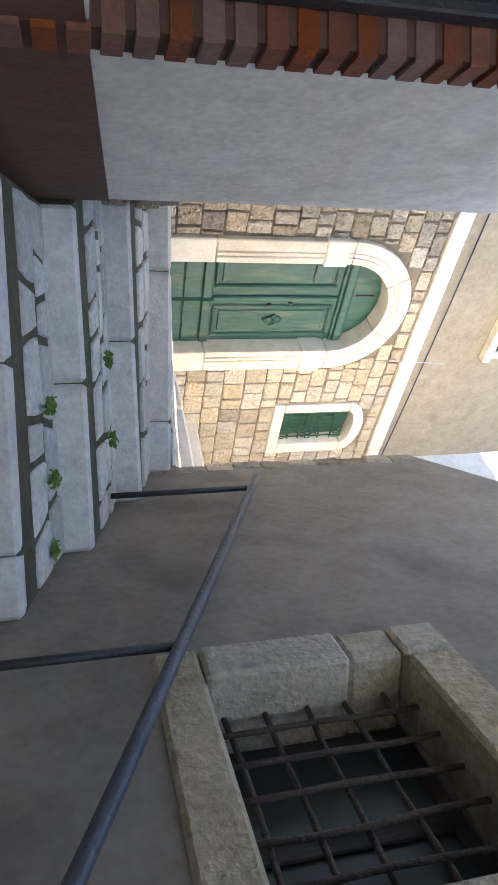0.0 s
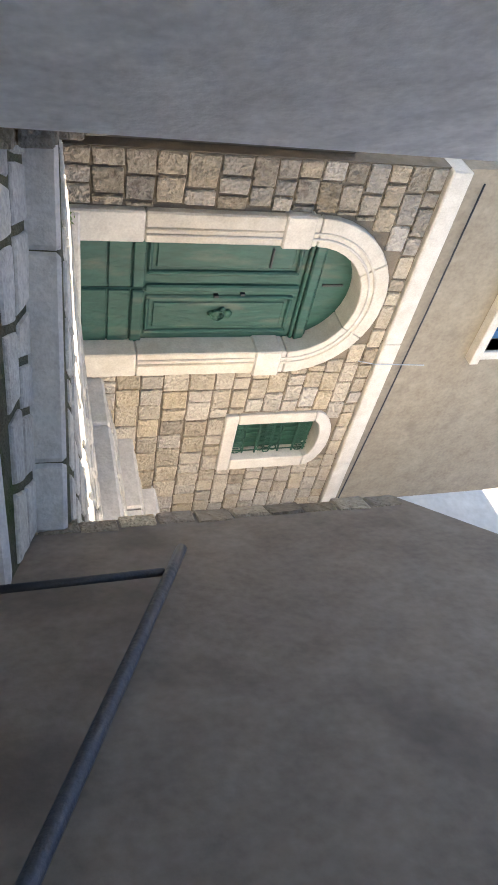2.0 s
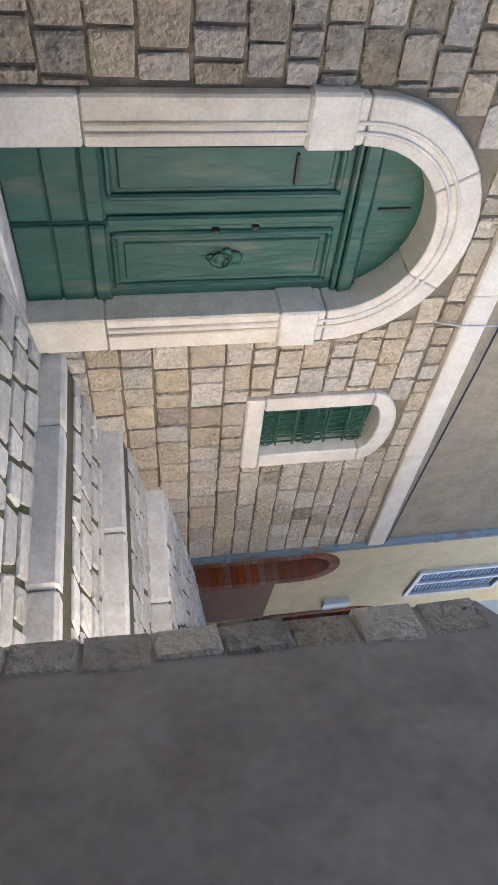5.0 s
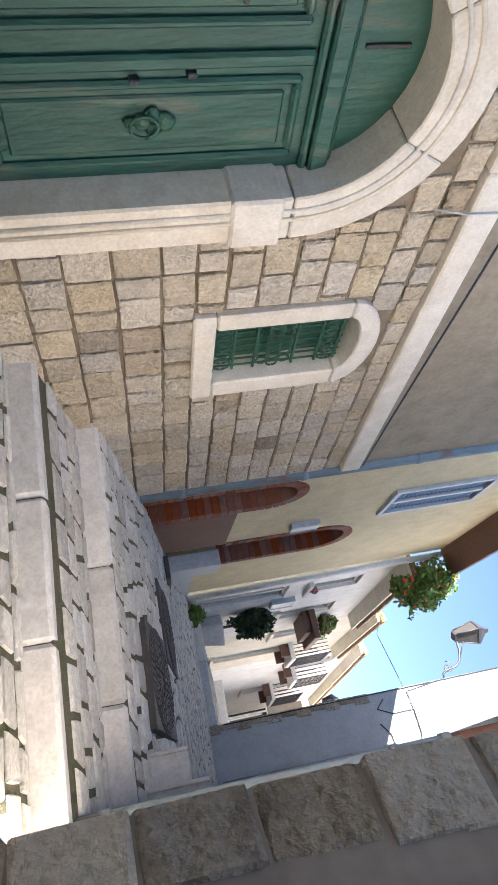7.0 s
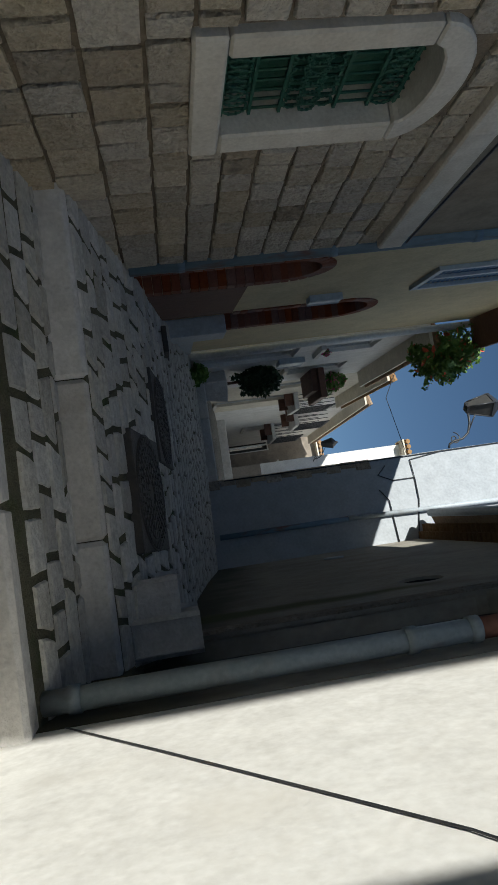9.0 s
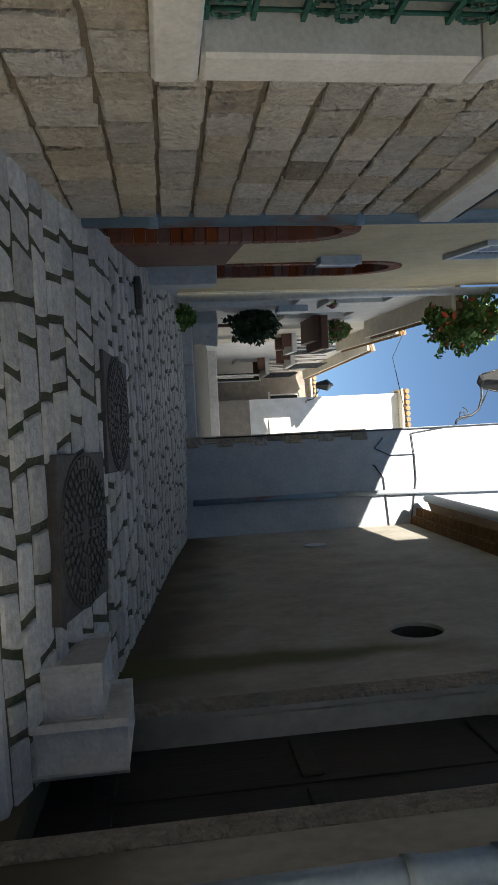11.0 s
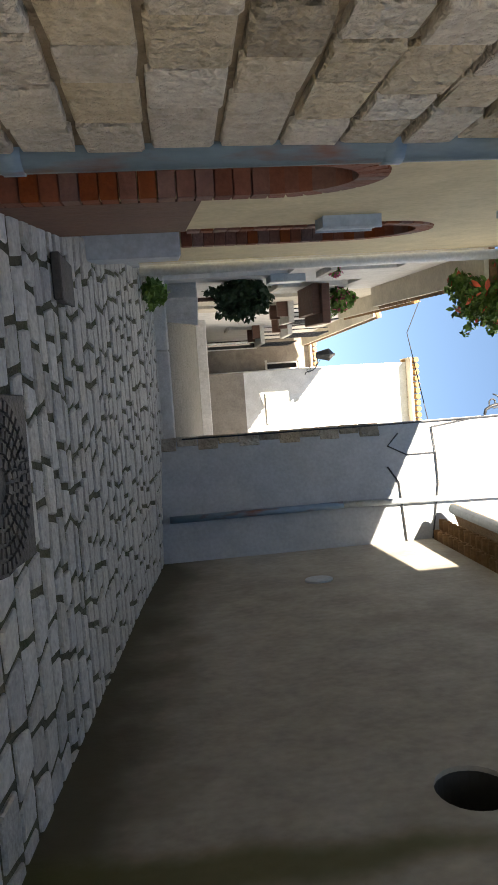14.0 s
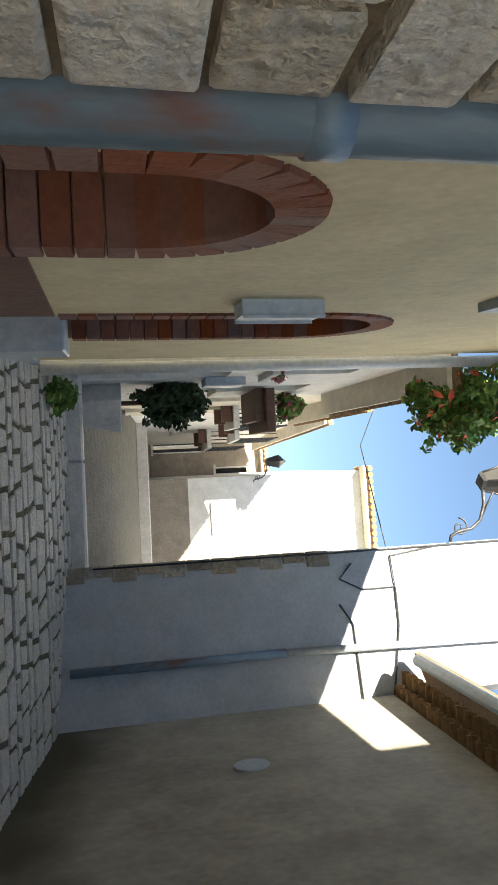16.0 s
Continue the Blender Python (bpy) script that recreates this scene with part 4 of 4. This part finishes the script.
for x0 in (0.60, 0.975):
    sh = under(boxes("shutter", [((x0, 0.0, 6.40), (x0 + 0.36, 0.03, 7.46))], WHITEGLOSS, None, m5), h5)
    bmn = [((x0 + 0.04, -0.012, 6.46 + i * 0.063), (x0 + 0.32, 0.0, 6.495 + i * 0.063)) for i in range(15)]
    under(boxes("louvres", bmn, WHITEGLOSS, None, m5), h5)
h6 = boxes("house_side", [((0.74, 28.31, 4.6), (1.06, 33.6, 10.15))], WHITEPAINT)
tagged(h6, "white side wall of the gabled house", "house", kind="structure")


def balcony(m, s0, s1, z, out):
    e = holder("balcony", m @ Vector(((s0 + s1) / 2, -out / 2, z)), "small balcony with dark iron railing", "balcony", "balconies")
    under(boxes("slab", [((s0, -out, z - 0.1), (s1, 0.0, z))], STEP, None, m), e)
    for sb in (s0 + 0.1, s1 - 0.2):
        under(boxes("bracket", [((sb, -out * 0.7, z - 0.3), (sb + 0.1, 0, z - 0.1))], WOODBROWN, None, m), e)
    items = [((s0, -out, z + 0.82), (s1, -out + 0.03, z + 0.86))]
    n = int((s1 - s0) / 0.11)
    items += [((s0 + i * (s1 - s0) / n, -out + 0.006, z), (s0 + i * (s1 - s0) / n + 0.015, -out + 0.021, z + 0.82)) for i in range(n + 1)]
    items += [((s, -out * i / 5, z), (s + 0.015, -out * i / 5 + 0.015, z + 0.84)) for s in (s0, s1 - 0.015) for i in range(5)]
    under(boxes("railing", items, DARKIRON, None, m), e)


balcony(m2, 2.3, 3.5, 6.3, 0.4)
balcony(m3, 0.8, 2.0, 6.8, 0.5)
balcony(m3, 3.2, 4.6, 6.5, 0.5)
awning = boxes("door_hood", [((2.6, -0.55, 6.0), (3.8, 0, 6.12)), ((2.7, -0.4, 5.9), (3.7, 0, 6.0))], WOODBROWN, None, m1, 0.01)
tagged(awning, "brown wooden hood over a house door", "hood")
pl = street_lamp((0.9, 27.9, 7.4), math.pi, 0.8)
box2 = boxes("wall_cabinet", [((1.3, -0.08, 5.1), (1.65, 0, 5.5))], GREYPAINT, None, m1, 0.01)
tagged(box2, "pale blue box on white house wall", "box")


# ---- plants ----
def foliage(name, label, centre, radii, count, mat, size, category="plant", flowers=None, nflow=0, seed=1, drop=0.0):
    random.seed(seed)
    e = holder(name, (centre[0], centre[1], centre[2] - radii[2]), label, category)
    for part, mt, n, sz in (("leaves", mat, count, size), ("blossom", flowers, nflow, size * 1.3)):
        if not n:
            continue
        bm = bmesh.new()
        for i in range(n):
            while True:
                p = Vector([random.uniform(-1, 1) for _ in range(3)])
                if 0.25 < p.length < 1:
                    break
            p = p * (0.72 + 0.45 * noise.noise(p * 2.3 + Vector((seed, 0, 0))))
            c = Vector(centre) + Vector((p.x * radii[0], p.y * radii[1], p.z * radii[2] - drop * abs(p.x)))
            r = Euler([random.uniform(0, 6.3) for _ in range(3)]).to_matrix()
            s = sz * random.uniform(0.6, 1.3)
            pts = [(0, -1, 0), (0.45, -0.2, 0.12), (0.35, 0.5, 0.1), (0, 1, 0), (-0.35, 0.5, 0.1), (-0.45, -0.2, 0.12)]
            bm.faces.new([bm.verts.new(c + r @ (Vector(q) * s)) for q in pts])
        under(tagged(from_bm(part, bm, mt), kind="stuff"), e)
    return e


bush = foliage("potted_shrub", "round clipped dark green shrub in white pot", (-0.25, 18.95, 4.78), (0.36, 0.36, 0.48), 2600, DARKLEAF, 0.045, seed=3)
under(tube("trunk", [(-0.25, 18.95, 4.0), (-0.25, 18.95, 4.7)], 0.025, WOODBROWN, None, 8), bush)
bm = bmesh.new()
bmesh.ops.create_cone(bm, cap_ends=True, segments=4, radius1=0.25, radius2=0.32, depth=0.42, matrix=Matrix.Translation((-0.25, 18.95, 4.02)))
under(from_bm("pot", bm, STEP, None, bevel=0.015), bush)
foliage("low_plant", "leafy green plant at the wall foot", (-0.2, 17.5, 3.72), (0.18, 0.25, 0.16), 350, LEAF, 0.05, seed=5)
hang = foliage("hanging_flowers", "hanging balcony plant with red and pink flowers", (0.0, 17.5, 7.5), (0.50, 0.85, 0.62), 5200, LEAF, 0.042, flowers=PETAL, nflow=190, seed=8, drop=0.25)
foliage("flower_box", "window box with green leaves and pink flowers", (-0.3, 20.6, 6.55), (0.25, 0.5, 0.22), 700, LEAF, 0.045, flowers=PINK, nflow=70, seed=12, drop=0.15)
foliage("pink_flowers", "small pot of pink flowers on a sill", (-0.38, 18.0, 5.75), (0.08, 0.12, 0.10), 60, LEAF, 0.03, flowers=PINK, nflow=60, seed=14)


for i, (x, y, z) in enumerate(((3.3, 6.75, 1.09), (3.5, 7.0, 1.09), (3.7, 7.25, 1.08), (2.7, 7.0, 1.37), (2.95, 7.35, 1.375), (0.05, 7.9, 1.96))):
    foliage("weed_tuft", "small green weed growing from a paving joint", (x, y, z), (0.05, 0.07, 0.035), 70, LEAF, 0.016, seed=40 + i)


# ---- drain covers ----
def drain_cover(x, y, w, l, turn):
    """A square cast-iron cover with rings of raised bars, following the slope of the lane."""
    slope = math.atan((alley_z(y + 0.4) - alley_z(y - 0.4)) / 0.8)
    m = Matrix.Translation((x, y, alley_z(y) + 0.006)) @ Matrix.Rotation(slope, 4, "X") @ Matrix.Rotation(turn, 4, "Z")
    e = holder("drain_cover", (x, y, alley_z(y)), "worn square cast-iron cover with round ribbed lid", "drain cover", "drain covers")
    under(boxes("frame", [((-w / 2, -l / 2, -0.05), (w / 2, l / 2, 0.008))], CASTIRON, None, m, 0.006), e)
    bm = bmesh.new()
    r = min(w, l) * 0.45
    for k, n in ((1.0, 40), (0.82, 32), (0.64, 26), (0.46, 18), (0.28, 10)):
        for i in range(n):
            a = 2 * math.pi * i / n
            add_box(bm, (0, 0, 0), (r * 0.13, 2 * math.pi * r * k / n * 0.6, 0.014), m @ Matrix.Rotation(a, 4, "Z") @ Matrix.Translation((r * k, 0, 0.014)))
    under(from_bm("ribs", bm, CASTIRON), e)
    under(tube("rim", [m @ Vector((r * 1.1 * math.cos(i * math.pi / 16), r * 1.1 * math.sin(i * math.pi / 16), 0.01)) for i in range(33)], 0.008, CASTIRON, None, 5), e)


drain_cover(1.00, 12.97, 0.69, 0.76, -0.05)
drain_cover(1.55, 12.10, 0.74, 0.76, -0.05)
hatch = boxes("small_hatch", [((-0.05, 14.1, alley_z(14.4) - 0.03), (0.2, 14.6, alley_z(14.4) + 0.02))], CASTIRON, None, None, 0.006)
tagged(hatch, "small dark iron hatch in the paving", "drain cover")

# ---- ashlar of the stone house, nearly last ----
random.seed(21)
laid, spare = 0, []
z = 1.45
while z < 4.76:
    h = random.uniform(0.205, 0.24) if z < 3.2 else random.uniform(0.165, 0.195)
    if z + h > 4.70:
        h = 4.785 - z
    s = 0.0
    while s < 4.91:
        w = random.uniform(0.13, 0.28)
        if s + w > 4.8:
            w = 4.92 - s
        spans = [(s, s + w)]
        # cut at the door and the window, with their surrounds
        zm = z + h / 2
        cuts = []
        if zm < 3.86:
            cuts.append((0.42, 2.02))
        elif zm < 4.66:
            q = max(0.0, 1 - ((max(z, 3.84) - 3.84) / 0.79) ** 2) ** 0.5 * 0.80
            cuts.append((1.22 - q, 1.22 + q))
        if z + h > 3.42 and z < 4.40:
            cuts.append((2.59, 3.43))
        elif 4.40 <= z < 4.58:
            cuts.append((2.72, 3.30))
        for a, b in cuts:
            nxt = []
            for p, q in spans:
                if q <= a or p >= b:
                    nxt.append((p, q))
                else:
                    if p < a - 0.04:
                        nxt.append((p, a))
                    if q > b + 0.04:
                        nxt.append((b, q))
            spans = nxt
        for p, q in spans:
            rough = p < 0.45 or random.random() < 0.06
            o = stone("ashlar_block", None, ST @ Matrix.Translation(((p + q) / 2, 0.055 + random.uniform(-0.006, 0.006), zm)), (q - p - 0.023, 0.13, h - 0.020), RUBBLE if rough else ASHLAR)
            under(o, stone_house)
            laid += 1
            if laid > 330:
                spare.append(o)
        s += w
    z += h
bm = bmesh.new()
for o in spare:                            # the highest courses stay joined
    part = bmesh.new()
    part.from_mesh(o.data)
    part.transform(o.matrix_basis)
    me = bpy.data.meshes.new("part")
    part.to_mesh(me)
    part.free()
    bm.from_mesh(me)
    bpy.data.objects.remove(o)
if spare:
    under(tagged(from_bm("upper_blocks", bm, ASHLAR), kind="stuff"), stone_house)

# ---- paving stones, last ----
random.seed(11)
count = 0
rest = bmesh.new()


def paver(pts, parent):
    """An irregular flag from four corners on the bed, slightly domed."""
    global count
    c = sum((Vector(p) for p in pts), Vector()) / 4
    rim = []
    for i, p in enumerate(pts):
        p, q = Vector(p), Vector(pts[(i + 1) % 4])
        rim.append(p)
        rim.append((p + q) / 2 + (c - (p + q) / 2) * random.uniform(-0.06, 0.03))
    lift = random.uniform(-0.004, 0.005)
    lows = [p + (c - p) * 0.03 + Vector((0, 0, -0.05)) for p in rim]
    mids = [p + (c - p) * 0.04 + Vector((0, 0, -0.010 + lift)) for p in rim]
    tops = [p + (c - p) * 0.11 + Vector((0, 0, -0.001 + lift + random.uniform(-0.002, 0.002))) for p in rim]
    bm = rest if count >= 420 else bmesh.new()
    a, b, d = ([bm.verts.new(p) for p in ring] for ring in (lows, mids, tops))
    for i in range(8):
        j = (i + 1) % 8
        bm.faces.new((a[i], a[j], b[j], b[i]))
        bm.faces.new((b[i], b[j], d[j], d[i]))
    bm.faces.new(d)
    if bm is not rest:
        under(from_bm("paving_stone", bm, COBBLE), parent)
    count += 1


def pave(quad, row, col, lead=0.0):
    """Fills a quad of the bed (near left, near right, far right, far left) with uneven rows of flags."""
    A, B, C, D = (Vector(p) for p in quad)
    depth = ((D - A).length + (C - B).length) / 2
    width = ((B - A).length + (C - D).length) / 2
    vs = [lead / depth]
    while vs[-1] < 1 - 0.5 * row / depth:
        vs.append(vs[-1] + row * random.uniform(0.75, 1.3) / depth)
    vs[-1] = 0.995
    spot = lambda u, v: A.lerp(B, u).lerp(D.lerp(C, u), v)
    for v0, v1 in zip(vs, vs[1:]):
        us = [0.0]
        while us[-1] < 1 - 0.6 * col / width:
            us.append(us[-1] + col * random.uniform(0.6, 1.45) / width)
        us[-1] = 1.0
        gap = 0.017
        wob = lambda: random.uniform(-0.03, 0.03)
        skew = [random.uniform(-0.025, 0.025) / width for _ in us]
        for i in range(len(us) - 1):
            u0, u1 = us[i] + gap / width, us[i + 1] - gap / width
            g = gap / depth
            s0 = skew[i] if i else 0
            s1 = skew[i + 1] if i + 2 < len(us) else 0
            pts = [spot(u0 - s0, v0 + g + wob() * 0.3 / depth), spot(u1 - s1, v0 + g + wob() * 0.3 / depth), spot(u1 + s1, v1 - g + wob() * 0.3 / depth), spot(u0 + s0, v1 - g + wob() * 0.3 / depth)]
            paver([tuple(p) for p in pts], pavement)


order = [b for b in BEDS]
for k in (8, 7, 9, 10, 6, 5, 13, 14, 11, 12, 15, 16, 17, 4, 3, 2, 1, 0):
    if k < len(order):
        pave(order[k], 0.185 if k < 11 else 0.165, 0.27 if k < 11 else 0.23, 0.21 if k < 11 else 0.02)
if rest.verts:
    o = from_bm("paving_stones", rest, COBBLE)
    under(o, pavement)
    tagged(o, kind="stuff")
